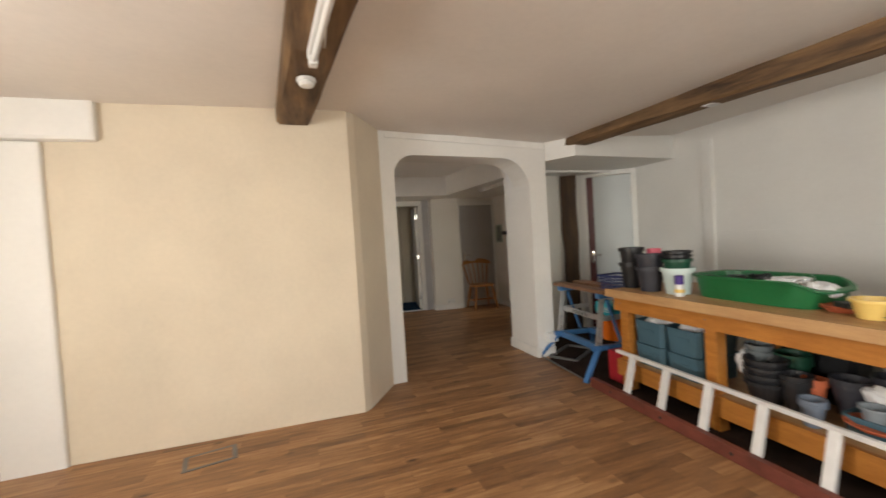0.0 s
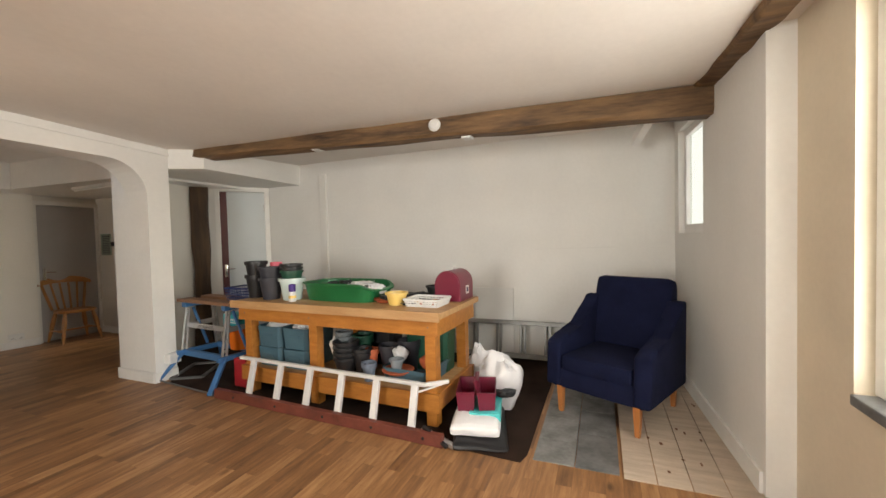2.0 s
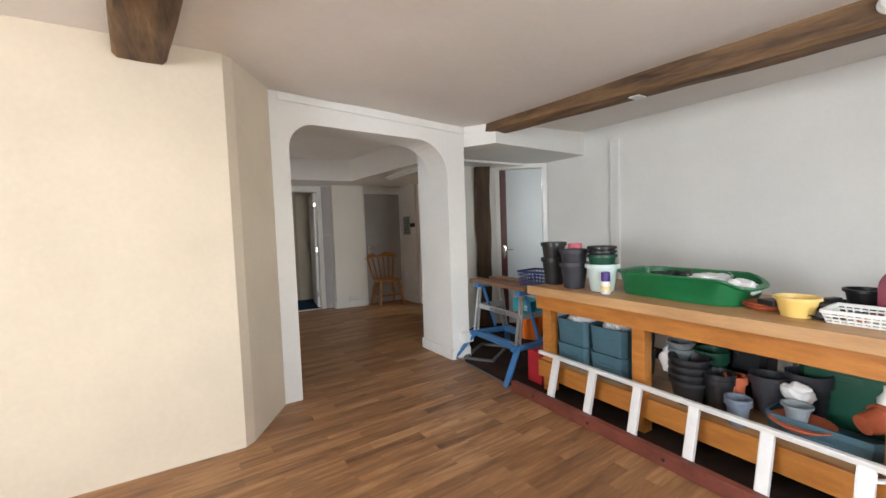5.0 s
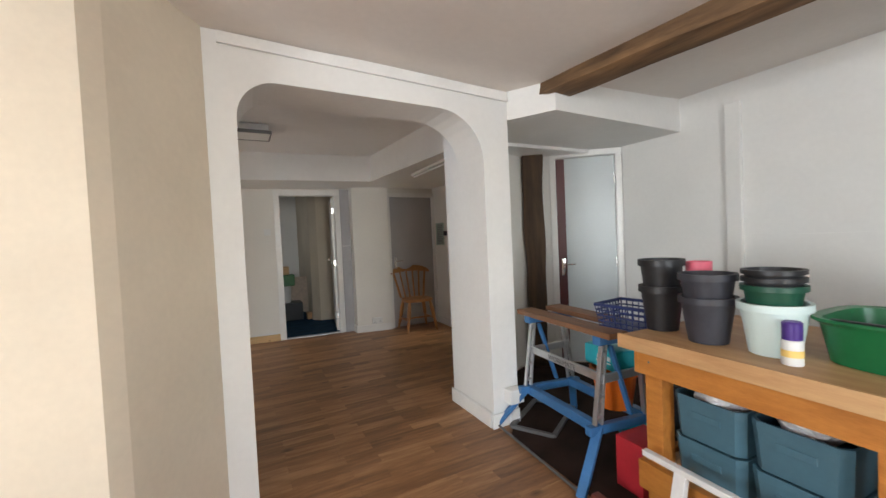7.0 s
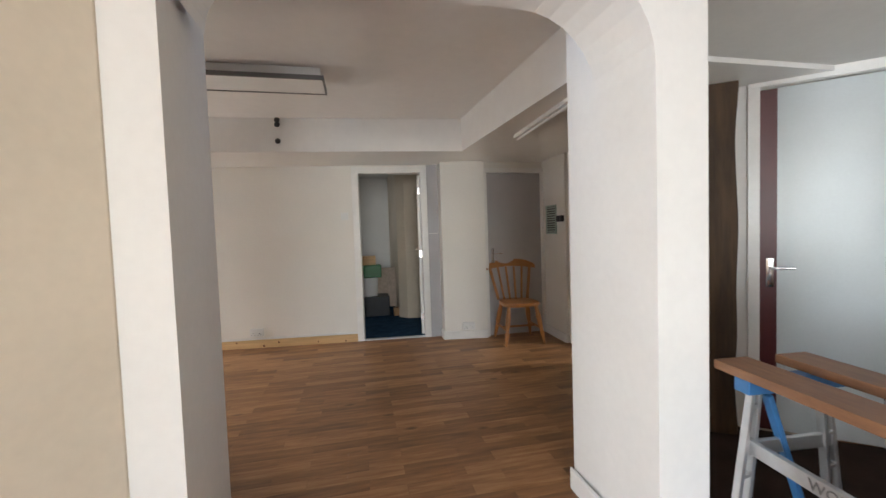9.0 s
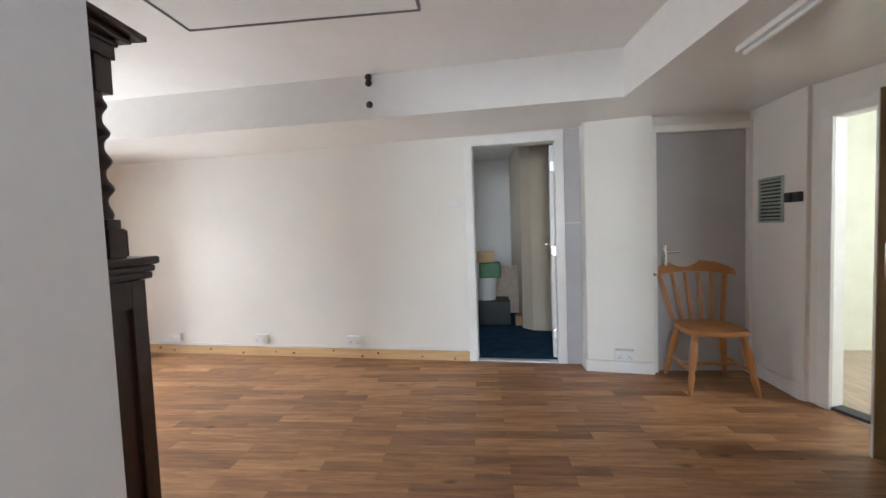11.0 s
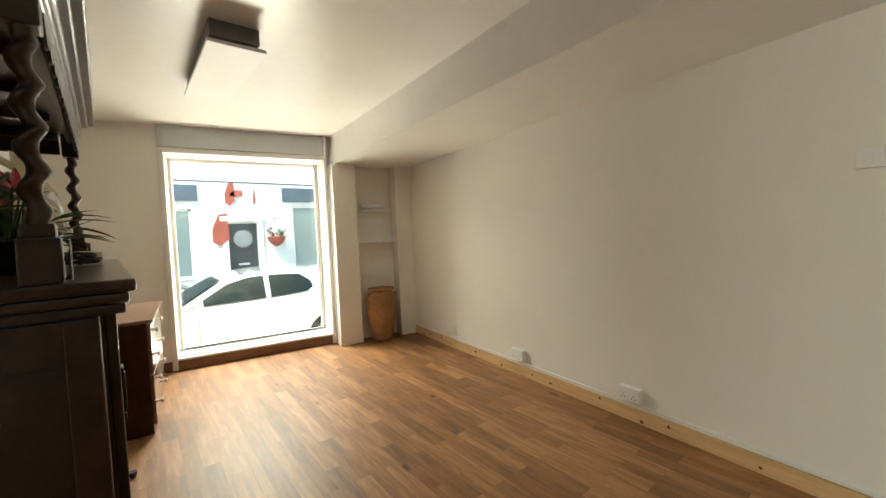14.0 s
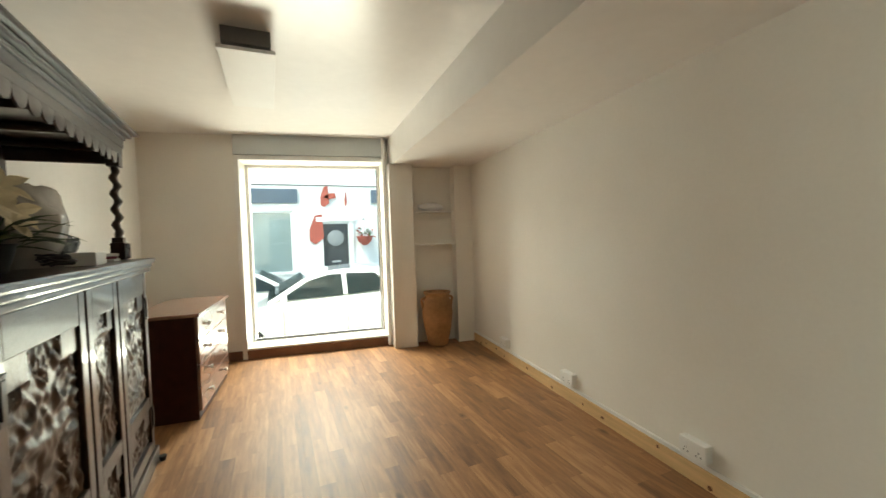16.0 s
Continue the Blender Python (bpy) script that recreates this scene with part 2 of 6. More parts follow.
M_SKYGLOW = emit("pale_sky", (0.9, 0.94, 1.0), 0.22)
M_DIFF = mat("light_diffuser", (0.82, 0.82, 0.80), 0.4, var=0.02)
M_DULL = mat("dull_grey_metal", (0.20, 0.20, 0.20), 0.5, 0.6, var=0.1)


# ---- mesh helpers ----
def bm_box(bm, x0, x1, y0, y1, z0, z1, m=None, bev=0.0):
    r = bmesh.ops.create_cube(bm, size=1.0)
    vs = r["verts"]
    bmesh.ops.transform(bm, matrix=Matrix.Translation(((x0 + x1) / 2, (y0 + y1) / 2, (z0 + z1) / 2)) @ Matrix.Diagonal((x1 - x0, y1 - y0, z1 - z0, 1)), verts=vs)
    if bev:
        es = list({e for v in vs for e in v.link_edges})
        bmesh.ops.bevel(bm, geom=es, offset=bev, segments=2, affect="EDGES", profile=0.6)
        vs = [v for v in bm.verts if v.tag is False and v in {w for f in bm.faces for w in f.verts}] if m is not None and len(bm.verts) < 100 else vs
    if m is not None:
        bmesh.ops.transform(bm, matrix=m, verts=[v for v in vs if v.is_valid])
    return bm


def box(x0, x1, y0, y1, z0, z1, bev=0.0, m=None):
    """A fresh bmesh box, its edges bevelled, then moved by m."""
    bm = bmesh.new()
    bm_box(bm, x0, x1, y0, y1, z0, z1, None, bev)
    if m is not None:
        bmesh.ops.transform(bm, matrix=m, verts=bm.verts)
    return bm


def joined(*bms):
    """All the given bmeshes as one."""
    out = bmesh.new()
    for b in bms:
        me = bpy.data.meshes.new("tmp")
        b.to_mesh(me)
        b.free()
        out.from_mesh(me)
        bpy.data.meshes.remove(me)
    return out


def rod(p, q, r, r2=None, n=10):
    """A round bar from p to q."""
    bm = bmesh.new()
    p, q = Vector(p), Vector(q)
    d = q - p
    bmesh.ops.create_cone(bm, cap_ends=True, segments=n, radius1=r, radius2=r if r2 is None else r2, depth=d.length)
    bmesh.ops.transform(bm, matrix=Matrix.Translation((p + q) / 2) @ d.to_track_quat("Z", "Y").to_matrix().to_4x4(), verts=bm.verts)
    return bm


def bar(p, q, w, h, bev=0.0, up=(0, 0, 1)):
    """A rectangular bar from p to q, w across and h along up."""
    p, q = Vector(p), Vector(q)
    d = (q - p).normalized()
    s = d.cross(Vector(up)).normalized()
    u = s.cross(d)
    m = Matrix((s, d, u)).transposed().to_4x4()
    return box(-w / 2, w / 2, -(q - p).length / 2, (q - p).length / 2, -h / 2, h / 2, bev, Matrix.Translation((p + q) / 2) @ m)


def lathe(profile, n=24, wob=None):
    """A turned body from (radius, height) pairs."""
    bm = bmesh.new()
    rings = []
    for r, z in profile:
        rings.append([bm.verts.new((max(r, 0.0005) * math.cos(a), max(r, 0.0005) * math.sin(a), z)) for a in [2 * math.pi * i / n for i in range(n)]])
    for a, b in zip(rings, rings[1:]):
        for i in range(n):
            bm.faces.new((a[i], a[(i + 1) % n], b[(i + 1) % n], b[i]))
    bm.faces.new(list(reversed(rings[0])))
    bm.faces.new(rings[-1])
    return bm


def prism(pts, z0, z1):
    """A polygon of (x, y), counter-clockwise, raised from z0 to z1."""
    bm = bmesh.new()
    lo = [bm.verts.new((x, y, z0)) for x, y in pts]
    hi = [bm.verts.new((x, y, z1)) for x, y in pts]
    n = len(pts)
    bm.faces.new(list(reversed(lo)))
    bm.faces.new(hi)
    for i in range(n):
        bm.faces.new((lo[i], lo[(i + 1) % n], hi[(i + 1) % n], hi[i]))
    return bm


def moved(bm, m):
    bmesh.ops.transform(bm, matrix=m, verts=bm.verts)
    return bm


def mesh_of(name, bm, material, smooth=False):
    bmesh.ops.recalc_face_normals(bm, faces=bm.faces)
    me = bpy.data.meshes.new(name)
    for f in bm.faces:
        f.smooth = smooth
    bm.to_mesh(me)
    bm.free()
    me.materials.append(material)
    if smooth:
        me.set_sharp_from_angle(angle=radians(38))
    return me


def part(name, bm, material, parent, label="", smooth=False):
    ob = new(name, mesh_of(name, bm, material, smooth))
    ob.parent = parent
    if label:
        ob["label"] = label
    return ob


def thing(name, label, category, m=None, group="", kind=""):
    """An empty at the thing's base, to carry its parts."""
    ob = new(name)
    ob.empty_display_size = 0.1
    if m is not None:
        ob.matrix_world = m
    return tagged(ob, label, category, group, kind)


def solid(name, bm, material, label, category, m=None, kind="", smooth=False, group=""):
    ob = new(name, mesh_of(name, bm, material, smooth))
    if m is not None:
        ob.matrix_world = m
    return tagged(ob, label, category, group, kind)


def run(p0, p1):
    """The pose of a wall's own frame: x along it from p0 to p1, y to its left."""
    return pose(p0[0], p0[1], 0, 0, 0, math.degrees(math.atan2(p1[1] - p0[1], p1[0] - p0[0])))


def wall(name, p0, p1, z0, z1, thick, material, label, openings=(), skim=0.0):
    """A wall along p0 to p1, its body to the left of that line; openings (s0, s1, low, high) go through it."""
    n = math.hypot(p1[0] - p0[0], p1[1] - p0[1])
    bms, s = [], 0.0
    for a, b, lo, hi in sorted(openings):
        if a > s:
            bms.append(box(s, a, 0, thick, z0, z1))
        if lo > z0:
            bms.append(box(a, b, 0, thick, z0, lo))
        if hi < z1:
            bms.append(box(a, b, 0, thick, hi, z1))
        s = b
    if s < n:
        bms.append(box(s, n, 0, thick, z0, z1))
    return solid(name, joined(*bms), material, label, "wall", run(p0, p1), "structure")


M_CARVE = mat("carved_oak_relief", (0.055, 0.030, 0.020), 0.3, var=0.3, scale=12, bump=0.2, bscale=80)
# ---- structure: front room ----
C1, C2, LOW = 2.47, 2.49, 2.157
solid("floor", box(-3.74, 4.6, -1.9, 8.2, -0.30, -0.012), M_LAM, "brown oak-look laminate floor", "floor", kind="structure")
# breast between the rooms, with a slanted cheek towards the arch
solid("wall_breast", prism([(-1.62, 3.36), (0.39, 3.25), (0.45, 3.30), (0.735, 3.74), (0.735, 3.78), (-1.62, 3.78)], -0.02, C1 + 0.1), M_CREAM, "cream-painted uneven plaster chimney breast", "wall", kind="structure")


def arch_wall():
    """The wall between the rooms, with its round-cornered opening."""
    xl, xr, top, r1, r2 = 0.872, 2.385, 2.235, 0.20, 0.34
    pts = [(xl, -0.02)]
    for i in range(9):
        a = math.pi - i * math.pi / 16
        pts.append((xl + r1 + r1 * math.cos(a), top - r1 + r1 * math.sin(a)))
    for i in range(9):
        a = math.pi / 2 - i * math.pi / 16
        pts.append((xr - r2 + r2 * math.cos(a), top - r2 - 0.02 + (r2 + 0.0) * math.sin(a)))
    pts.append((xr, -0.02))
    bm = bmesh.new()
    y0, y1 = 3.75, 4.10
    prev = None
    zt = C2 + 0.1
    bms = [prism([(-3.9, 3.75), (xl, 3.75), (0.79, 4.34), (-3.9, 4.36)], -0.02, zt), prism([(xr, 3.75), (2.60, 3.75), (2.60, 4.33), (xr, 4.33)], -0.02, zt)]
    vs = []
    for x, z in pts[1:-1]:
        vs.append([bm.verts.new((x, y0, z)), bm.verts.new((x, y1, z)), bm.verts.new((x, y0, zt)), bm.verts.new((x, y1, zt))])
    for a, b in zip(vs, vs[1:]):
        bm.faces.new((a[0], b[0], b[1], a[1]))
        bm.faces.new((a[0], a[2], b[2], b[0]))
        bm.faces.new((a[1], b[1], b[3], a[3]))
        bm.faces.new((a[2], a[3], b[3], b[2]))
    return joined(bm, *bms)


solid("wall_arch", arch_wall(), M_WHITE, "white plaster wall with a round-cornered arch opening", "wall", kind="structure")
wall("wall_lobby", (2.602, 4.34), (3.62, 4.86), -0.02, C1, 0.1, M_CREAM, "cream plaster wall beside a timber post")
wall("wall_east", (4.27, -1.5), (4.27, 4.10), -0.02, C1 + 0.1, -0.2, M_WHITE, "white-painted uneven plaster wall")
solid("wall_east_jog", box(4.235, 4.272, 3.05, 3.16, 0.0, 2.3, 0.01), M_WHITE, "narrow white boxed pipe on the wall", "trim", kind="structure")
wall("wall_lobby_door", (4.35, 4.06), (3.50, 4.78), -0.02, C1, -0.1, M_WHITE, "white plaster wall round a pale grey door", openings=[(0.14, 0.74, -0.1, 2.14)])
wall("wall_alcove", (2.33, -1.21), (4.3, -1.10), -0.02, C1 + 0.1, -0.13, M_WHITE, "white plaster alcove wall with a narrow window", openings=[(1.04, 1.80, 1.38, 2.33)])
wall("wall_south", (-3.9, -1.57), (4.5, -1.26), -0.02, C1 + 0.1, -0.3, M_CREAM, "cream plaster wall with a sash window", openings=[(4.15, 5.80, 0.74, 2.28), (7.26, 8.06, 1.38, 2.33)])
wall("wall_west", (-2.9, -2.0), (-2.9, 3.8), -0.02, C1 + 0.1, 0.3, M_CREAM, "plain cream plaster wall", openings=[(2.3, 3.7, 0.8, 2.2)])


def sag(x, y):
    """How far the old ceiling hangs down, most where the second beam meets the arch wall."""
    g = max(0.0, min((x - 0.7) / 2.05, (4.4 - x) / 1.65))
    return 0.09 * g * (0.62 + 0.38 * max(0.0, min(1.0, (y + 1.2) / 4.95))) + 0.010 * noise.noise(Vector((x * 0.9, y * 0.9, 0))) + 0.004 * noise.noise(Vector((x * 3, y * 3, 4)))


def ceiling_sheet():
    bm = bmesh.new()
    nx, ny = 60, 46
    vs = [[bm.verts.new((-3.3 + 7.8 * i / nx, -2.0 + 5.76 * j / ny, C1 - sag(-3.3 + 7.8 * i / nx, -2.0 + 5.76 * j / ny))) for i in range(nx + 1)] for j in range(ny + 1)]
    for a, b in zip(vs, vs[1:]):
        for i in range(nx):
            bm.faces.new((a[i], a[i + 1], b[i + 1], b[i]))
    r = bmesh.ops.extrude_face_region(bm, geom=bm.faces[:])
    for v in r["geom"]:
        if isinstance(v, bmesh.types.BMVert):
            v.co.z = C1 + 0.1
    return bm


solid("ceiling_front", ceiling_sheet(), M_CEIL, "uneven painted plaster ceiling", "ceiling", kind="structure", smooth=True)
solid("bulkhead", prism([(2.60, 3.75), (2.77, 3.44), (4.28, 3.52), (4.28, 4.6), (3.6, 5.2), (2.60, 4.7)], 2.185, C1 + 0.02), M_WHITE, "white boxed bulkhead under the ceiling", "bulkhead", kind="structure")

# ---- structure: shop room ----
NW, NE = (-3.7, 7.966), (2.40, 7.374)
STREET = pose(-3.42, 5.31, 0, 0, 0, -8)  # the street wall's frame: y along it from the window's edge, x into the room
wall("wall_north", NW, NE, -0.02, C2 + 0.1, 0.12, M_WALL2, "off-white painted wall with pine skirting", openings=[(5.097, 5.878, -0.1, 2.07)])
solid("ceiling_back", box(-3.9, 4.0, 4.2, 8.2, C2, C2 + 0.08), M_CEIL2, "white gloss-painted ceiling", "ceiling", kind="structure")
solid("ceiling_soffit", prism([(-4.0, 6.985), (0.63, 6.715), (2.46, 6.575), (2.60, 4.3), (4.4, 4.3), (4.4, 8.1), (-4.0, 8.1)], LOW, C2 + 0.01), M_CEIL2, "white lowered soffit along two walls", "soffit", kind="structure")
solid("wall_pier", prism([(2.353, 7.212), (2.872, 7.119), (2.875, 7.6), (2.353, 7.6)], -0.02, LOW + 0.01), M_WALL2, "off-white pier between two doors", "wall", kind="structure")
solid("wall_closet", box(2.87, 3.70, 7.19, 7.4, 2.05, LOW + 0.01), M_WALL2, "off-white wall over a closed door", "wall", kind="structure")
wall("wall_meter", (3.68, 7.6), (3.65, 6.60), -0.02, LOW + 0.05, 0.13, M_WALL2, "off-white wall with a meter grille")
wall("wall_passage", (3.66, 6.66), (4.22, 4.90), -0.02, LOW + 0.05, 0.10, M_WALL2, "off-white wall round an open doorway", openings=[(0.18, 1.06, -0.1, 1.93)])
wall("wall_east_back", (4.22, 4.98), (2.5, 4.42), -0.02, LOW + 0.05, 0.06, M_WALL2, "plain off-white wall")
sw_bms = [box(-0.42, 0, -1.2, 0.0, -0.02, C2 + 0.1), box(-0.42, 0, 1.57, 2.8, -0.02, C2 + 0.1), box(-0.42, 0, 0.0, 1.57, -0.02, 0.10), box(-0.42, 0, 0.0, 1.57, 2.22, C2 + 0.1)]
solid("wall_street", joined(*sw_bms), M_WALL2, "off-white wall round a large shop window", "wall", STREET, "structure")

solid("wall_niche_back", box(0.001, 0.03, 1.89, 2.42, -0.02, LOW + 0.01), M_WALL2, "off-white back of a wall niche", "wall", STREET, "structure")
solid("wall_nib", box(0.001, 0.21, 1.62, 1.90, -0.02, LOW + 0.01, 0.012), M_WALL2, "off-white pier between window and niche", "wall", STREET, "structure")
solid("wall_niche_side", box(0.001, 0.20, 2.41, 2.75, -0.02, LOW + 0.01), M_WALL2, "off-white corner beside a wall niche", "wall", STREET, "structure")
# room behind the north door
solid("floor_carpet", prism([(0.9, 7.57), (2.7, 7.395), (2.7, 10.2), (0.9, 10.2)], -0.03, 0.005), M_BLUECARPET, "dark blue fitted carpet", "floor", kind="structure")
for wn_, wb in (("wall_store_west", (0.7, 0.9, 7.66, 10.2)), ("wall_store_north", (0.7, 2.8, 10.2, 10.4)), ("wall_store_east", (2.62, 2.8, 7.62, 10.2))):
    solid(wn_, box(*wb, -0.02, 2.4), M_WHITE, "off-white wall of a store room", "wall", kind="structure")
solid("wall_store_return", prism([(2.06, 8.55), (2.63, 8.45), (2.63, 10.2), (1.95, 10.2), (1.95, 8.68)], 0.0, 2.39), M_CREAM, "rounded cream wall corner", "wall", kind="structure")
solid("ceiling_store", box(0.7, 3.0, 7.67, 10.4, 2.38, 2.46), M_WHITE, "white ceiling of a store room", "ceiling", kind="structure")
solid("wall_cupboard_back", box(2.8, 3.8, 7.45, 7.6, -0.02, 2.3), M_WALL2, "plain wall behind a closed door", "wall", kind="structure")
# passage beyond the open brown door
solid("floor_passage", box(3.74, 6.2, 4.3, 8.0, -0.03, 0.002), M_BARE, "pale passage floor", "floor", kind="structure")
solid("wall_passage_far", joined(box(6.0, 6.2, 4.3, 8.0, -0.02, 2.4), box(3.75, 6.2, 7.7, 7.9, -0.02, 2.4), box(4.2, 6.2, 4.3, 4.5, -0.02, 2.4)), mat("pale_lime_wall", (0.74, 0.74, 0.62), 0.7, var=0.04), "pale lime passage walls", "wall", kind="structure")
solid("ceiling_passage", box(3.7, 6.2, 4.3, 8.0, 2.29, 2.37), M_WHITE, "white passage ceiling", "ceiling", kind="structure")

# ---- timber and fixed things: front room ----
def timber(name, p, q, w, h0, h1, top, material, label, rough=0.012, end_top=None):
    """A hewn beam under the ceiling from p to q (x, y), its depth going from h0 to h1, with wavy arrises."""
    bm = bmesh.new()
    p, q = Vector((*p, 0)), Vector((*q, 0))
    d = (q - p).normalized()
    s = Vector((d.y, -d.x, 0))
    rings, n = [], 28
    for i in range(n + 1):
        f = i / n
        c, h = p.lerp(q, f), h0 + (h1 - h0) * f
        tz = top + ((top if end_top is None else end_top) - top) * f
        ring = []
        for a, b in ((-1, 1), (-1, -0.75), (-0.82, -1), (0.82, -1), (1, -0.75), (1, 1)):
            v = c + s * (a * w / 2)
            v.z = tz - h / 2 + b * h / 2
            k = noise.noise(Vector((f * 9, a * 3, b * 3)))
            if b < 0.9:
                v += Vector((0, 0, k * rough * 1.4)) + s * noise.noise(Vector((f * 7 + 4, a * 2, b * 2))) * rough
            ring.append(bm.verts.new(v))
        rings.append(ring)
    for a, b in zip(rings, rings[1:]):
        for i in range(6):
            bm.faces.new((a[i], a[(i + 1) % 6], b[(i + 1) % 6], b[i]))
    bm.faces.new(rings[0])
    bm.faces.new(list(reversed(rings[-1])))
    return solid(name, bm, material, label, "beam", kind="structure", smooth=True)


timber("beam_1", (0.42, -1.5), (-0.01, 3.27), 0.25, 0.125, 0.125, C1 + 0.005, M_BEAM, "dark hewn oak ceiling beam")
timber("beam_2", (2.80, 3.76), (3.20, -1.2), 0.19, 0.09, 0.20, 2.395, M_BEAM, "dark hewn oak ceiling beam over the bench", end_top=2.415)
timber("beam_3", (3.35, -1.10), (1.6, -1.22), 0.13, 0.07, 0.10, C1 + 0.004, M_BEAM, "dark oak wall plate at the ceiling")
bmp = box(-0.1, 0.1, -0.09, 0.09, 0, C1, 0.02)
bmesh.ops.subdivide_edges(bmp, edges=[e for e in bmp.edges if abs(e.verts[0].co.z - e.verts[1].co.z) > 1], cuts=22)
for v in bmp.verts:
    k = 0.03 * noise.noise(Vector((v.co.x * 4, v.co.y * 4, v.co.z * 2.2)))
    v.co.x += k
    v.co.y += 0.6 * k
solid("oak_post", bmp, M_POST, "dark weathered oak post beside the grey door", "post", pose(3.57, 4.63, 0, 0, 0, -38), kind="structure", smooth=True)
solid("ceiling_strip", joined(bar((0.80, 3.742, 2.435), (2.60, 3.742, 2.35), 0.012, 0.05), bar((0.80, 3.735, 2.405), (2.60, 3.735, 2.32), 0.016, 0.016)), M_GLOSS, "white painted cable trunking above the arch", "trim", kind="structure")
solid("baseboard", joined(bar((2.37, 3.76, 0.05), (2.37, 4.33, 0.05), 0.02, 0.10, 0.004), bar((2.365, 3.74, 0.05), (2.60, 3.74, 0.05), 0.02, 0.10, 0.004)), M_GLOSS, "white painted skirting round the pier", "trim", kind="structure")
solid("baseboard_alcove", bar((2.36, -1.20, 0.06), (4.27, -1.095, 0.06), 0.02, 0.12, 0.004), M_GLOSS, "white skirting of the alcove", "trim", kind="structure")
# Proud box added in place of the breast's white-painted edge.
solid("painted_edge_pier", joined(box(-1.96, -1.60, 3.33, 3.76, -0.02, 2.2, 0.02), box(-2.0, -1.28, 3.29, 3.40, 2.2, C1 + 0.02, 0.03)), M_WHITE, "proud white pier standing for a painted edge, with cap", "pier", kind="structure")
solid("alcove_bracket", bar((3.25, -0.82, 2.33), (3.75, -0.72, 2.20), 0.07, 0.07, 0.01), M_WHITE, "white painted timber bracket", "bracket", kind="structure")
solid("wall_board_seam", joined(bar((4.262, -1.05, 1.26), (4.262, 0.25, 1.24), 0.008, 0.014), bar((4.262, 1.2, 1.3), (4.262, 3.0, 1.28), 0.008, 0.008)), M_WHITE, "faint raised seam on the white wall", "trim", kind="structure")
solid("wall_panel", box(4.235, 4.255, 0.5, 0.95, 0.02, 0.80, 0.004), M_WPLAST, "pale board leaning against the wall", "board")


def ceiling_batten():
    t = thing("ceiling_light", "white fluorescent tube batten fixed under an oak beam", "light", pose(0.10, 2.04, 2.345, 0, 0, 5.2))
    part("batten", box(-0.025, 0.025, -1.25, 0, -0.035, 0.012, 0.006), M_WPLAST, t)
    part("tube", rod((0, -1.2, -0.055), (0, -0.05, -0.055), 0.014), M_DIFF, t, "white glass tube", True)
    for y in (-1.22, -0.03):
        part("end_cap", box(-0.02, 0.02, y - 0.03, y + 0.03, -0.075, -0.03, 0.006), M_WPLAST, t)


ceiling_batten()


def detector(m, label, down=True):
    t = thing("smoke_detector", label, "detector", m)
    part("base", lathe([(0.052, 0), (0.055, -0.012), (0.05, -0.02)]), M_WPLAST, t, "", True)
    part("cover", lathe([(0.044, -0.02), (0.046, -0.03), (0.036, -0.042), (0.01, -0.045)]), M_WPLAST, t, "", True)


detector(pose(0.075, 2.36, 2.345), "white round smoke detector under an oak beam")
detector(pose(2.94, 0.86, 2.345, 0, 98, 0), "white round smoke detector on an oak beam")
for y, z in ((0.62, 2.27), (2.1, 2.30)):
    solid("beam_clip", box(2.90 + (2.1 - y) * 0.09, 3.0 + (2.1 - y) * 0.09, y - 0.04, y + 0.04, z - 0.035, z - 0.012, 0.004), M_WPLAST, "white cable clip under an oak beam", "clip", group="cable clips")
cur = bpy.data.curves.new("cable", "CURVE")
cur.dimensions, cur.bevel_depth = "3D", 0.0035
sp = cur.splines.new("POLY")
sp.points.add(11)
for i in range(12):
    sp.points[i].co = (0.155 - 0.002 * i, 1.95 - 0.05 * i, 2.335 - 0.05 * math.sin(i / 11 * math.pi), 1)
cur.materials.append(M_WPLAST)
tagged(new("cable", cur), "thin white slack cable hanging under a beam", "cable")


def sash_window(m, w, h, label, bars_x=1, rows=2):
    """A painted timber window in its opening, x across, y out."""
    t = thing("window", label, "window", m, kind="structure")
    fr = 0.06
    part("window_frame", joined(box(0, fr, 0, 0.09, 0, h, 0.006), box(w - fr, w, 0, 0.09, 0, h, 0.006), box(fr, w - fr, 0, 0.09, h - fr, h, 0.006), box(fr, w - fr, 0, 0.09, 0, fr + 0.02, 0.006)), M_GLOSS, t)
    n = rows
    for i in range(1, n):
        part("glazing_bar", box(fr, w - fr, 0.01, 0.06, i * h / n - 0.022, i * h / n + 0.022, 0.006), M_GLOSS, t)
    for i in range(1, bars_x):
        part("glazing_bar", box(i * w / bars_x - 0.012, i * w / bars_x + 0.012, 0.012, 0.058, fr, h - fr, 0.004), M_GLOSS, t)
    g = part("pane", box(fr, w - fr, 0.03, 0.034, fr, h - fr), M_GLASS, t)
    g.visible_shadow = False
    return t


sash_window(pose(1.89, -1.415, 0.74, 0, 0, 182.1), 1.63, 1.54, "white painted sash window with old panes", 3, 2)
sash_window(pose(4.125, -1.16, 1.38, 0, 0, 183.2), 0.755, 0.95, "narrow white window high in the alcove", 1, 1)
# The last one is never in view; added to hold the west fill.
sash_window(pose(-3.02, 0.32, 0.8, 0, 0, 90), 1.38, 1.4, "unseen side window added round the west fill lamp", 2, 2)
solid("backdrop", bar((3.37, -1.251, 1.855), (4.12, -1.2095, 1.855), 0.004, 0.90), M_SKYGLOW, "pale overcast sky outside the narrow window", "backdrop", kind="structure")
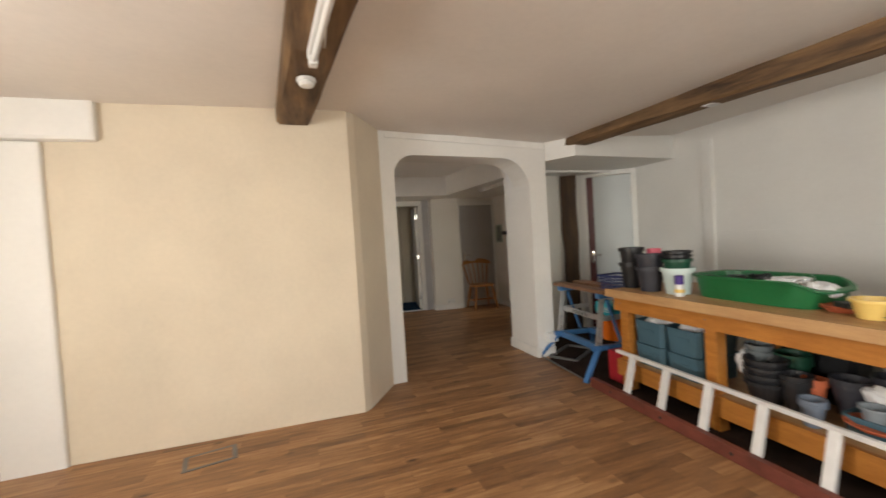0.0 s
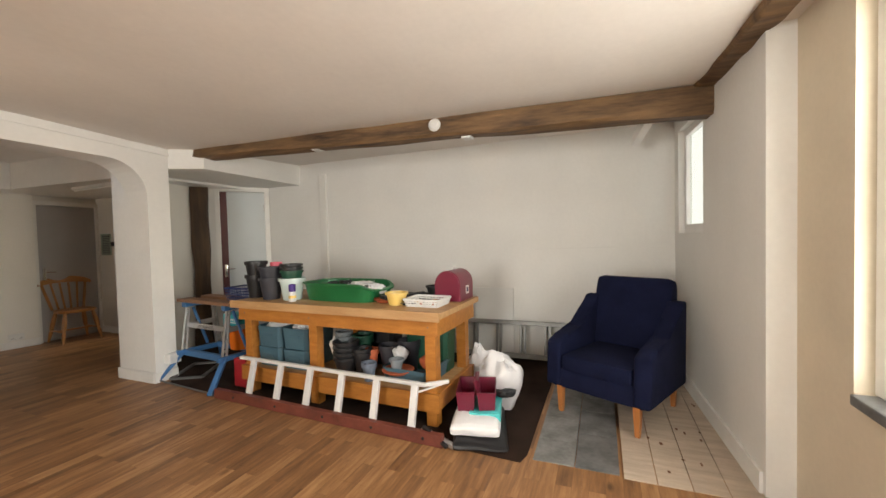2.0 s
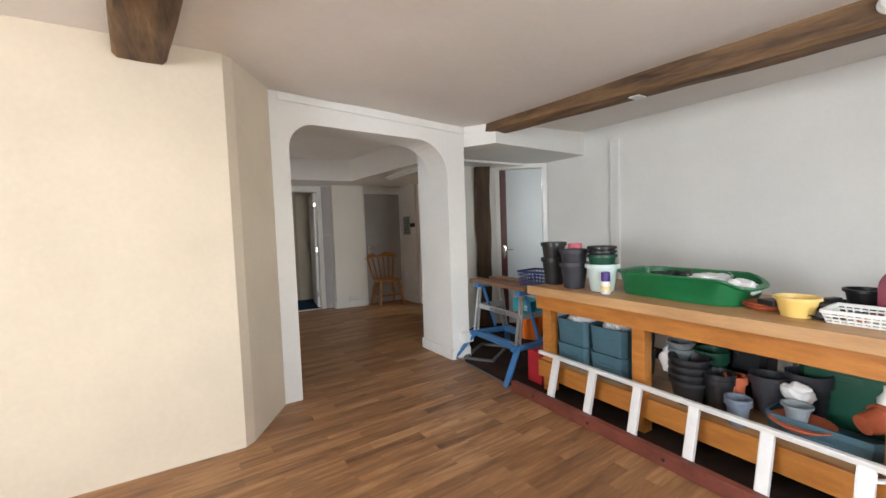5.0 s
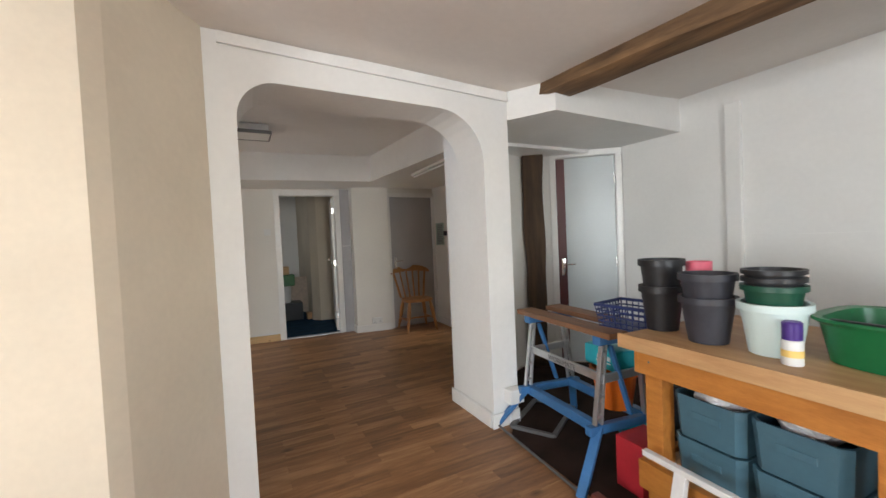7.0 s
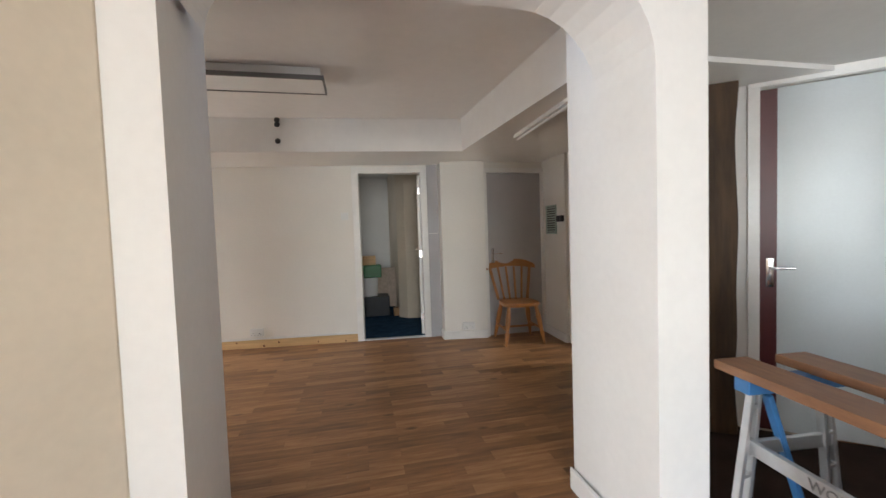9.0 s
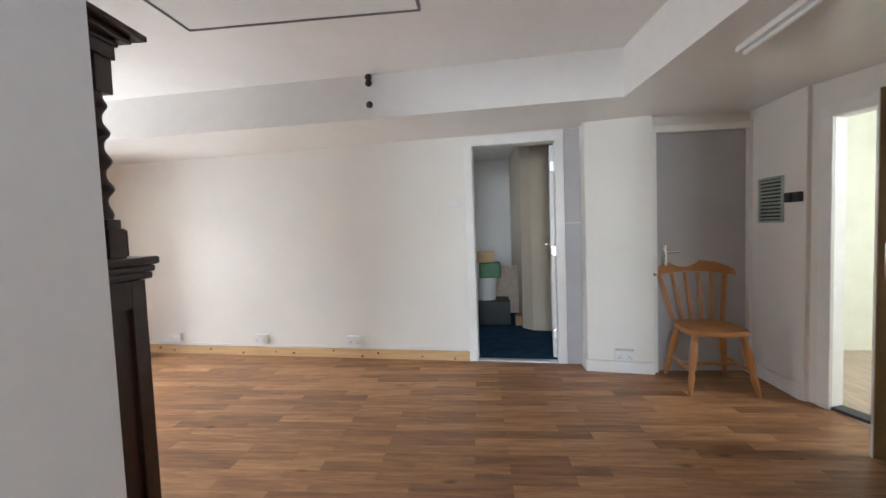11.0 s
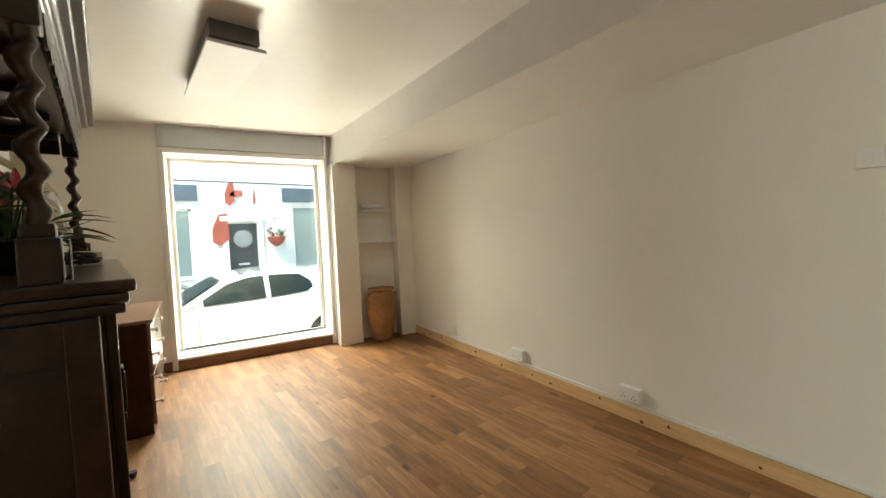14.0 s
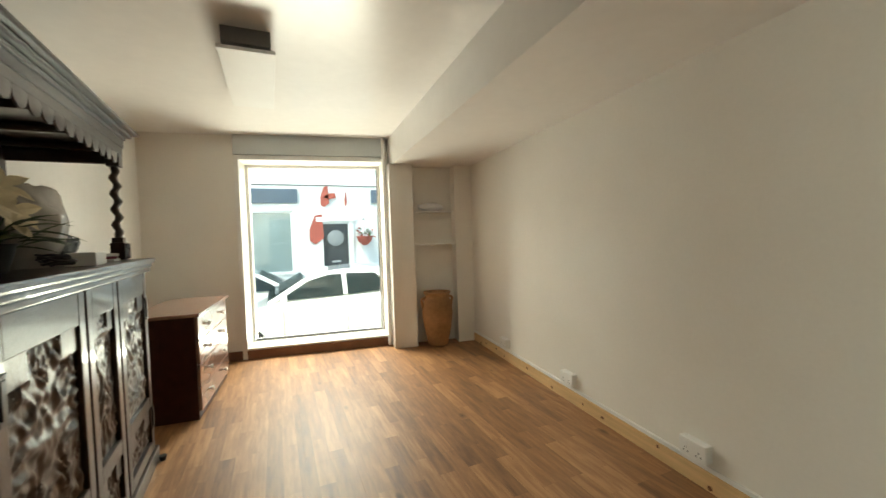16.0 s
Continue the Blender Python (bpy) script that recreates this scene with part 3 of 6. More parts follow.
solid("window_sill", box(0.2, 1.87, -1.42, -1.33, 0.70, 0.745, 0.01), M_SLATE, "dark stone window sill", "sill", kind="structure")
solid("socket_box", box(2.47, 2.59, 3.66, 3.75, 0.17, 0.27, 0.012), M_WPLAST, "white cable junction box on the pier", "socket")
solid("cable_conduit", joined(rod((2.52, 3.735, 0.0), (2.52, 3.735, 0.18), 0.012), rod((2.362, 3.75, 0.11), (2.362, 4.32, 0.11), 0.006)), M_WPLAST, "white conduit at the foot of the pier", "conduit", smooth=True)
g = thing("floor_grille", "dark metal frame set in the laminate floor", "floor grille", pose(-0.69, 3.02, 0.002, 0, 0, 10))
for a, b, c, d in ((-0.16, 0.16, 0.085, 0.105), (-0.16, 0.16, -0.105, -0.085), (-0.16, -0.13, -0.09, 0.09), (0.13, 0.16, -0.09, 0.09)):
    part("edge", box(a, b, c, d, 0, 0.005, 0.001), M_DULL, g)
part("infill", box(-0.13, 0.13, -0.085, 0.085, -0.002, 0.003), M_LAM, g)


def lever_handle(parent, m, side=1):
    h = part("handle", joined(box(-0.02, 0.02, -0.012, 0, -0.09, 0.09, 0.004, m), rod(m @ Vector((0, 0, 0.03)), m @ Vector((0, -0.05, 0.03)), 0.009), rod(m @ Vector((0, -0.05, 0.03)), m @ Vector((side * 0.11, -0.052, 0.03)), 0.009)), M_STEEL, parent, "chrome lever handle", True)
    return h


def flush_door(name, m, w, h, material, label, side, hand):
    """A flat door leaf: x across from its hinge or latch edge, y into the wall."""
    t = thing(name, label, "door", m, kind="structure")
    part("leaf", box(0, w, 0, 0.042, 0.005, h, 0.003), material, t)
    lever_handle(t, Matrix.Translation((hand, 0, 1.0)), side)
    return t


def door_frame(name, m, w, h, depth=0.12, arch=0.065, material=None):
    """Lining and architrave round an opening w by h."""
    t = thing(name, "white gloss-painted door frame", "door frame", m, kind="structure")
    mt = material or M_GLOSS
    for x0, x1 in ((-arch, 0.012), (w - 0.012, w + arch)):
        part("architrave", box(x0, x1, -0.018, 0, 0, h + arch, 0.005), mt, t)
    part("architrave", box(-arch + 0.001, w + arch - 0.001, -0.02, 0, h - 0.012, h + arch + 0.001, 0.005), mt, t)
    part("lining", joined(box(0, 0.014, 0.001, depth, 0, h), box(w - 0.014, w, 0.001, depth, 0, h), box(0.014, w - 0.014, 0.001, depth, h - 0.014, h)), mt, t)
    return t


# grey door with a maroon edge, on the diagonal lobby wall
LD = run((3.50, 4.78), (4.35, 4.06))
door_frame("door_frame_lobby", LD @ pose(0.374, 0, 0), 0.60, 2.14, 0.09, 0.05)
d = flush_door("door_1", LD @ pose(0.39, 0.02, 0), 0.57, 2.12, M_PALEGREY, "pale grey flush door with a maroon edge strip", 1, 0.05)
part("edge_strip", box(0.0, 0.085, -0.004, 0.0, 0.005, 2.118, 0.001), mat("maroon_paint", (0.10, 0.018, 0.02), 0.4), d, "dark maroon painted strip")
for z in (0.25, 1.0, 1.85):
    part("hinge", box(0.56, 0.575, -0.008, 0.0, z, z + 0.1, 0.002), M_STEEL, d)

# ---- alcove floor: dark carpet, tiles, bare boards ----
solid("carpet", prism([(2.22, 0.05), (2.32, 0.02), (4.27, 0.02), (4.27, 4.15), (3.55, 4.7), (2.55, 4.3), (2.54, 3.74), (2.42, 3.6)], -0.01, 0.004), M_MAT, "dark brown carpet under the workbench", "carpet", kind="structure")
tl = thing("floor_tiles", "worn grey stone tiles on the floor", "tiles", kind="structure")
rnd = random.Random(4)
for i in range(2):
    y = -0.02 - i * 0.25
    x = 2.28
    while x < 3.6:
        n = rnd.uniform(0.22, 0.5)
        part("tile", box(x, x + n - 0.006, y - 0.244, y, -0.01, 0.006 + rnd.uniform(0, 0.003), 0.002), M_SLATE, tl)
        x += n
bd = thing("floor_boards", "bare pale floorboards with knots", "floorboards", kind="structure")
for i in range(4):
    part("plank", box(2.26, 4.27, -1.22 + i * 0.172, -1.053 + i * 0.172, -0.01, 0.004 + 0.001 * (i % 2), 0.002), M_BARE, bd)
kb = []
for i in range(16):
    a, b = rnd.uniform(2.35, 3.6), rnd.uniform(-1.15, -0.56)
    kb.append(moved(lathe([(0.012, 0.0055), (0.010, 0.0062)], 10), pose(a, b, 0.0) @ Matrix.Diagonal((rnd.uniform(0.8, 2), rnd.uniform(0.5, 1), 1, 1))))
part("knots", joined(*kb), M_PINE_KNOT, bd, "dark brown knots and stains")


# ---- armchair ----
def armchair(m):
    t = thing("armchair", "navy blue fabric armchair on orange beech legs", "armchair", m)

    def soft(b, dx=0.0):
        return b
    back = box(-0.345, 0.345, 0.0, 0.15, 0.0, 0.70, 0.05)
    for v in back.verts:
        v.co.x *= 1 - 0.10 * max(0, v.co.z - 0.3) / 0.34
        v.co.z -= 0.02 * (v.co.x / 0.33) ** 2 if v.co.z > 0.5 else 0
    part("backrest", moved(back, pose(0, 0.17, 0.36, -12)), M_NAVY, t, "", True)
    part("seat_base", box(-0.36, 0.36, -0.36, 0.33, 0.20, 0.36, 0.035), M_NAVY, t, "", True)
    seat = box(-0.27, 0.27, -0.375, 0.22, 0.34, 0.47, 0.045)
    part("seat_cushion", seat, M_NAVY, t, "", True)
    for s in (-1, 1):
        arm = prism([(-0.385, 0.22), (-0.365, 0.56), (-0.25, 0.605), (0.02, 0.62), (0.16, 0.72), (0.26, 0.86), (0.36, 0.86), (0.33, 0.22)], -0.06, 0.06)
        bmesh.ops.bevel(arm, geom=arm.edges[:], offset=0.03, segments=3, affect="EDGES", profile=0.6)
        part("armrest", moved(arm, Matrix.Translation((s * 0.335, 0, 0)) @ Matrix(((0, 0, 1, 0), (1, 0, 0, 0), (0, 1, 0, 0), (0, 0, 0, 1)))), M_NAVY, t, "", True)
        for y, q in ((-0.30, -0.33), (0.28, 0.36)):
            part("leg", moved(lathe([(0.019, 0), (0.022, 0.02), (0.034, 0.215)], 4), pose(s * 0.29, q, 0, 0, 0, 45)), M_LEGS, t, "orange beech tapered leg")
    return t


armchair(pose(3.20, -0.53, 0, 0, 0, 244))


# ---- workbench and what lies on and under it ----
BENCH = pose(2.38, 0.63, 0, 0, 0, -2.3)


def workbench():
    t = thing("workbench", "heavy orange pine workbench with a worn top", "workbench", BENCH)
    part("worktop", box(0, 0.84, 0, 2.13, 0.815, 0.86, 0.005), M_TOP, t, "worn lighter wooden top")
    part("front_lip", box(-0.012, 0.004, -0.002, 2.132, 0.80, 0.868, 0.003), M_TOP, t)
    part("apron", box(0.035, 0.075, 0.05, 2.06, 0.685, 0.813, 0.004), M_ORANGE, t)
    part("apron", box(0.765, 0.805, 0.05, 2.06, 0.685, 0.813, 0.004), M_ORANGE, t)
    for y in (0.035, 2.04):
        part("end_rail", box(0.036, 0.804, y, y + 0.04, 0.683, 0.812, 0.004), M_ORANGE, t)
        part("end_rail", box(0.085, 0.755, y + 0.01, y + 0.045, 0.13, 0.26, 0.004), M_ORANGE, t)
    for y in (0.075, 1.19, 1.97):
        for x in (0.078, 0.68):
            part("leg", box(x, x + 0.085, y, y + 0.085, 0, 0.685, 0.004), M_ORANGE, t)
    for x in (0.045, 0.76):
        part("shelf_rail", box(x, x + 0.035, 0.04, 2.08, 0.12, 0.255, 0.004), M_ORANGE, t)
    part("shelf", box(0.082, 0.758, 0.09, 2.03, 0.235, 0.253, 0.002), M_TOP, t)
    for y in (0.11, 1.23, 2.0):
        part("screw", moved(lathe([(0.006, 0), (0.006, 0.002)], 8), pose(0.034, y, 0.75, 0, -90, 0)), M_DULL, t)


workbench()


def on_bench(u, v, z, rz=0):
    return BENCH @ pose(u, v, z, 0, 0, rz)


def pot(name, m, r, h, material, label, n=1, step=0.03, rim=0.008, group="", category="plant pot"):
    """Stacked tapered plant pots: each one hollow, with a thick rim."""
    t = thing(name, label, category, m, group)
    for i in range(n):
        z = i * step
        part("pot", moved(lathe([(r * 0.72, 0), (r * 0.96, h * 0.86), (r + rim, h * 0.86), (r + rim, h), (r * 0.94, h), (r * 0.70, 0.012)], 28), pose(0, 0, z)), material, t, "", True)
    return t


pot("pot_stack", on_bench(0.20, 1.83, 0.862), 0.105, 0.20, M_CHARCOAL, "stack of black plastic plant pots on the bench", 2, 0.10, group="pot stacks")
pot("pot_stack", on_bench(0.25, 2.08, 0.862), 0.098, 0.22, M_BLACK, "stack of black plastic plant pots topped by another", 2, 0.13, group="pot stacks")
pot("white_bucket", on_bench(0.23, 1.60, 0.862), 0.112, 0.20, mat("mint_white_plastic", (0.62, 0.74, 0.72), 0.4, var=0.03), "mint white plastic bucket holding black pots", category="bucket")
pot("pot_stack", on_bench(0.23, 1.60, 0.98), 0.098, 0.15, M_DKGREEN, "dark green and black pots nested in a bucket", 1, group="pot stacks")
pot("pot_stack", on_bench(0.23, 1.60, 1.04), 0.095, 0.12, M_BLACK, "black pots stacked in a white bucket", 2, 0.03, group="pot stacks")
pot("cup", on_bench(0.42, 2.0, 0.862), 0.05, 0.33, mat("pink_plastic", (0.75, 0.14, 0.20), 0.4), "tall pink plastic cup stack", category="cup")
c = thing("spray_can", "small white bottle with a purple cap", "spray can", on_bench(0.13, 1.50, 0.862))
part("body", lathe([(0.030, 0), (0.032, 0.004), (0.032, 0.085), (0.028, 0.09)]), M_WPLAST, c, "", True)
part("cap", lathe([(0.030, 0.09), (0.030, 0.15), (0.024, 0.155)]), mat("purple_plastic", (0.07, 0.03, 0.22), 0.35), c, "dark purple cap", True)
part("label", lathe([(0.0328, 0.03), (0.0328, 0.055)]), M_YELLOW, c, "yellow printed band", True)


def basket(name, m, w, d, h, material, label, nx=9, nz=4, category="basket"):
    """An open basket of thin uprights and hoops with a solid base and rim."""
    t = thing(name, label, category, m)
    part("base", box(-w / 2 * 0.88, w / 2 * 0.88, -d / 2 * 0.88, d / 2 * 0.88, 0, 0.008), material, t)
    part("rim", joined(bar((-w / 2, -d / 2, h), (w / 2, -d / 2, h), 0.012, 0.016), bar((-w / 2, d / 2, h), (w / 2, d / 2, h), 0.012, 0.016), bar((-w / 2, -d / 2, h), (-w / 2, d / 2, h), 0.012, 0.016), bar((w / 2, -d / 2, h), (w / 2, d / 2, h), 0.012, 0.016)), material, t)
    sides = []
    for i in range(nx + 1):
        f = -1 + 2 * i / nx
        for s in (-1, 1):
            sides.append(bar((f * w / 2 * 0.88, s * d / 2 * 0.88, 0), (f * w / 2, s * d / 2, h), 0.006, 0.004))
            sides.append(bar((s * w / 2 * 0.88, f * d / 2 * 0.88, 0), (s * w / 2, f * d / 2, h), 0.006, 0.004))
    for k in range(1, nz):
        q = 0.88 + 0.12 * k / nz
        a, b, z = w / 2 * q, d / 2 * q, h * k / nz
        sides += [bar((-a, -b, z), (a, -b, z), 0.004, 0.008), bar((-a, b, z), (a, b, z), 0.004, 0.008), bar((-a, -b, z), (-a, b, z), 0.004, 0.008), bar((a, -b, z), (a, b, z), 0.004, 0.008)]
    part("lattice", joined(*sides), material, t)
    return t


basket("plastic_basket", on_bench(0.33, 2.30, 0.818, 8), 0.26, 0.34, 0.125, M_NAVYPL, "navy blue plastic lattice basket")
basket("white_basket", on_bench(0.30, 0.24, 0.862, 0), 0.24, 0.30, 0.055, M_WPLAST, "white plastic lattice tray with small oddments", 11, 3, "tray")
for i, (dx, dy, mm) in enumerate(((-0.05, 0.03, M_TERRA), (0.04, -0.05, M_TOP), (0.05, 0.06, M_CHARCOAL), (-0.04, -0.07, M_TERRA), (0.0, 0.1, M_TOP))):
    solid("cork", moved(lathe([(0.012, 0), (0.017, 0.012), (0.014, 0.03)], 10), on_bench(0.30 + dx, 0.24 + dy, 0.871)), mm, "small brown oddment in a white tray", "oddment", smooth=True, group="oddments in the tray")


def green_tub():
    t = thing("green_tub", "large green plastic tray full of tools and wires", "tub", on_bench(0.42, 1.11, 0.862))
    bm = bmesh.new()
    rings = []
    for k, (q, z) in enumerate(((0.90, 0.0), (0.97, 0.135), (1.03, 0.15), (1.03, 0.16), (0.95, 0.155), (0.88, 0.012))):
        ring = []
        for i in range(32):
            a = 2 * math.pi * i / 32
            c, s = math.cos(a), math.sin(a)
            x = 0.22 * q * math.copysign(abs(c) ** 0.45, c)
            y = 0.40 * q * math.copysign(abs(s) ** 0.45, s)
            dip = -0.055 * max(0, -y / 0.40 - 0.72) / 0.28 if z > 0.1 else 0
            ring.append(bm.verts.new((x, y, z + dip)))
        rings.append(ring)
    for a, b in zip(rings, rings[1:]):
        for i in range(32):
            bm.faces.new((a[i], a[(i + 1) % 32], b[(i + 1) % 32], b[i]))
    bm.faces.new(rings[0])
    bm.faces.new(rings[-1])
    part("body", bm, M_GREEN, t, "", True)


green_tub()


def coil(name, m, r, turns, wire, material, label, seed):
    """A loose tangle of wire."""
    rr = random.Random(seed)
    cu = bpy.data.curves.new(name, "CURVE")
    cu.dimensions, cu.bevel_depth = "3D", wire
    s = cu.splines.new("POLY")
    n = turns * 14
    s.points.add(n - 1)
    for i in range(n):
        a = i / 14 * 2 * math.pi
        q = r * (0.7 + 0.4 * noise.noise(Vector((i * 0.11, seed, 0))))
        s.points[i].co = (q * math.cos(a), q * math.sin(a) * 1.3, 0.025 + 0.035 * abs(noise.noise(Vector((i * 0.17, seed + 5, 0)))) + i / n * 0.03, 1)
    cu.materials.append(material)
    ob = new(name, cu)
    ob.matrix_world = m
    return tagged(ob, label, "wire")


coil("wire_coil", on_bench(0.40, 1.12, 0.965), 0.06, 6, 0.005, M_BLACK, "tangled black cable in a green tray", 3)
coil("wire_coil", on_bench(0.42, 1.28, 0.955), 0.07, 4, 0.003, M_CHARCOAL, "loose dark wire in a green tray", 8)
coil("wire_coil", on_bench(0.46, 0.95, 0.955), 0.10, 4, 0.0018, M_ALU, "thin steel wire loops in a green tray", 12)


def crumpled(name, m, sx, sy, sz, material, label, seed, category="bag", rough=0.25):
    """A crumpled bag: a faceted lump with sharp folds."""
    bm = bmesh.new()
    bmesh.ops.create_icosphere(bm, subdivisions=4, radius=1)
    for v in bm.verts:
        p = v.co.copy()
        k = 1 + rough * (noise.noise(p * 1.6 + Vector((seed, 0, 0))) + 0.6 * abs(noise.noise(p * 3.7 + Vector((0, seed, 0)))) + 0.25 * noise.noise(p * 8 + Vector((0, 0, seed))))
        v.co = Vector((p.x * sx * k, p.y * sy * k, max(-0.0, (p.z * 0.5 + 0.5) * k) * sz))
        if p.z < -0.8:
            v.co.z = 0
    return solid(name, bm, material, label, category, m, smooth=True)


crumpled("plastic_bag", on_bench(0.45, 1.0, 0.95), 0.10, 0.13, 0.07, M_BAG, "crumpled clear plastic bag in a green tray", 2)
crumpled("plastic_bag", on_bench(0.40, 0.80, 0.90), 0.09, 0.09, 0.10, M_BAG, "crumpled white plastic bag at the tray end", 5)
solid("tool_bar", joined(bar((0, 0, 0), (0.02, 0.28, 0.01), 0.02, 0.014, 0.003), rod((0, -0.02, 0), (0, 0.03, 0.005), 0.022)), M_BLACK, "black steel bar tool lying across a tray", "tool", on_bench(0.33, 1.18, 0.995, 10))
pot("yellow_bowl", on_bench(0.26, 0.50, 0.862), 0.088, 0.10, M_YELLOW, "pale yellow plastic bowl on the bench", category="bowl")
pot("saucer", on_bench(0.34, 0.66, 0.862), 0.09, 0.025, M_TERRA, "terracotta plastic saucer on the bench", 2, 0.012, category="saucer", group="saucers")
pot("saucer", on_bench(0.28, 0.40, 0.862), 0.07, 0.02, M_CHARCOAL, "dark plastic saucer on the bench", 1, category="saucer", group="saucers")
solid("black_tray", joined(box(-0.15, 0.15, -0.2, 0.2, 0, 0.012, 0.004), box(-0.15, -0.14, -0.2, 0.2, 0.01, 0.035), box(0.14, 0.15, -0.2, 0.2, 0.01, 0.035)), M_BLACK, "flat black seed tray on the bench", "tray", on_bench(0.56, 0.52, 0.862, 6))
solid("black_tray", joined(box(-0.02, 0.02, -0.16, 0.16, 0, 0.025, 0.006), box(-0.05, 0.05, 0.16, 0.26, 0, 0.03, 0.008)), M_BLACK, "black handled tool on the bench", "tool", on_bench(0.46, 0.50, 0.90, 62))
pot("black_bowl", on_bench(0.66, 0.34, 0.862), 0.08, 0.11, M_BLACK, "small black plastic bowl on the bench", category="bowl")


def domed_box():
    t = thing("domed_box", "maroon domed plastic carrying case on the bench", "case", on_bench(0.50, 0.155, 0.862))
    pts = [(-0.115, 0.0), (0.115, 0.0), (0.115, 0.14)] + [(0.115 * math.cos(a), 0.14 + 0.115 * math.sin(a)) for a in [math.pi * i / 14 for i in range(1, 14)]] + [(-0.115, 0.14)]
    b = prism(pts, 0, 0.31)
    bmesh.ops.bevel(b, geom=[e for e in b.edges if abs(e.verts[0].co.z - e.verts[1].co.z) < 1e-5], offset=0.008, segments=2, affect="EDGES")
    part("body", moved(b, Matrix(((0, 0, 1, 0), (1, 0, 0, 0), (0, 1, 0, 0), (0, 0, 0, 1)))), M_MAROON, t, "", True)
    part("handle", joined(rod((0.11, 0, 0.25), (0.12, 0, 0.275), 0.007), rod((0.20, 0, 0.25), (0.19, 0, 0.275), 0.007), rod((0.12, 0, 0.275), (0.19, 0, 0.275), 0.007)), M_WPLAST, t, "white handle", True)
    part("label", box(0.13, 0.20, -0.117, -0.1145, 0.05, 0.12), M_WPLAST, t, "white sticker")
    part("emblem", box(0.147, 0.183, -0.1185, -0.117, 0.065, 0.105), M_NAVYPL, t)


domed_box()


def crate(name, m, w, d, h, material, label, group=""):
    t = thing(name, label, "storage box", m, group)
    bm = bmesh.new()
    rings = []
    for q, z in ((0.93, 0), (0.99, h - 0.03), (1.0, h - 0.03), (1.0, h), (0.95, h), (0.88, 0.01)):
        a, b, c = w / 2 * q, d / 2 * q, 0.03
        rings.append([bm.verts.new((x, y, z)) for x, y in ((a - c, -b), (a, -b + c), (a, b - c), (a - c, b), (-a + c, b), (-a, b - c), (-a, -b + c), (-a + c, -b))])
    for p, q in zip(rings, rings[1:]):
        for i in range(8):
            bm.faces.new((p[i], p[(i + 1) % 8], q[(i + 1) % 8], q[i]))
    bm.faces.new(rings[0])
    bm.faces.new(rings[-1])
    part("body", bm, material, t)
    part("grip_recess", box(-w / 2 * 0.985 - 0.003, -w / 2 * 0.95, -0.06, 0.06, h - 0.09, h - 0.06, 0.003), material, t)
    return t


for v in (1.49, 1.80):
    for z in (0.255, 0.43):
        crate("storage_box", on_bench(0.31, v, z), 0.40, 0.295, 0.19 if z > 0.3 else 0.172, M_TEALBOX, "slate blue plastic storage box on the bench shelf", "slate blue storage boxes")
crumpled("plastic_bag", on_bench(0.28, 1.80, 0.55), 0.14, 0.11, 0.13, M_BAG, "crumpled clear plastic bag in a storage box", 11)
crumpled("plastic_bag", on_bench(0.28, 1.50, 0.55), 0.12, 0.10, 0.12, M_BAG, "white carrier bag stuffed in a storage box", 15)
crate("storage_box", on_bench(0.36, 0.38, 0.255), 0.46, 0.42, 0.12, M_TEALBOX, "low slate blue crate holding pots and saucers", "slate blue storage boxes")
crate("storage_box", on_bench(0.58, 0.36, 0.26), 0.22, 0.40, 0.34, M_DKGREEN, "dark green plastic crate on the bench shelf", "dark crates")
crate("storage_box", on_bench(0.60, 0.90, 0.26), 0.22, 0.40, 0.34, M_BLACK, "black plastic crate on the bench shelf", "dark crates")
pot("pot_stack", on_bench(0.20, 0.98, 0.255), 0.105, 0.15, M_BLACK, "stack of round black pots on the shelf", 4, 0.045, group="pot stacks")
pot("plant_pot", on_bench(0.30, 1.08, 0.42), 0.07, 0.13, mat("grey_plastic", (0.16, 0.18, 0.19), 0.5), "grey plastic pot on the shelf", 2, 0.04)
pot("plant_pot", on_bench(0.28, 0.77, 0.30), 0.05, 0.15, M_TERRA, "tall terracotta pot on the shelf", 2, 0.02)
pot("plant_pot", on_bench(0.34, 0.64, 0.30), 0.08, 0.18, M_CHARCOAL, "dark grey pot on the shelf", 2, 0.02)
pot("plant_pot", on_bench(0.18, 0.47, 0.36), 0.055, 0.08, mat("mid_grey_plastic", (0.22, 0.25, 0.27), 0.5), "small grey pot on the shelf", 1)
pot("plant_pot", on_bench(0.13, 0.70, 0.255), 0.055, 0.13, mat("blue_grey_plastic", (0.14, 0.17, 0.22), 0.5), "blue grey pot on the shelf", 2, 0.02)
pot("saucer", on_bench(0.17, 0.45, 0.335), 0.12, 0.03, M_TERRA, "orange terracotta saucer on a crate", 1, category="saucer", group="saucers")
pot("plant_pot", on_bench(0.20, 0.25, 0.42) @ pose(0, 0, 0, 75, 0, 55), 0.06, 0.10, M_TERRA, "terracotta pot lying on its side", 2, 0.015)
crumpled("plastic_bag", on_bench(0.30, 0.50, 0.40), 0.05, 0.07, 0.10, M_BAG, "crumpled white plastic bag among pots", 21)
b = thing("bottle", "white bottle with a purple label", "bottle", on_bench(0.30, 0.19, 0.40))
part("body", lathe([(0.035, 0), (0.037, 0.01), (0.037, 0.13), (0.018, 0.16), (0.016, 0.19)]), M_WPLAST, b, "", True)
part("label", lathe([(0.0378, 0.04), (0.0378, 0.10)]), mat("violet_label", (0.16, 0.06, 0.35), 0.5), b, "violet printed label", True)
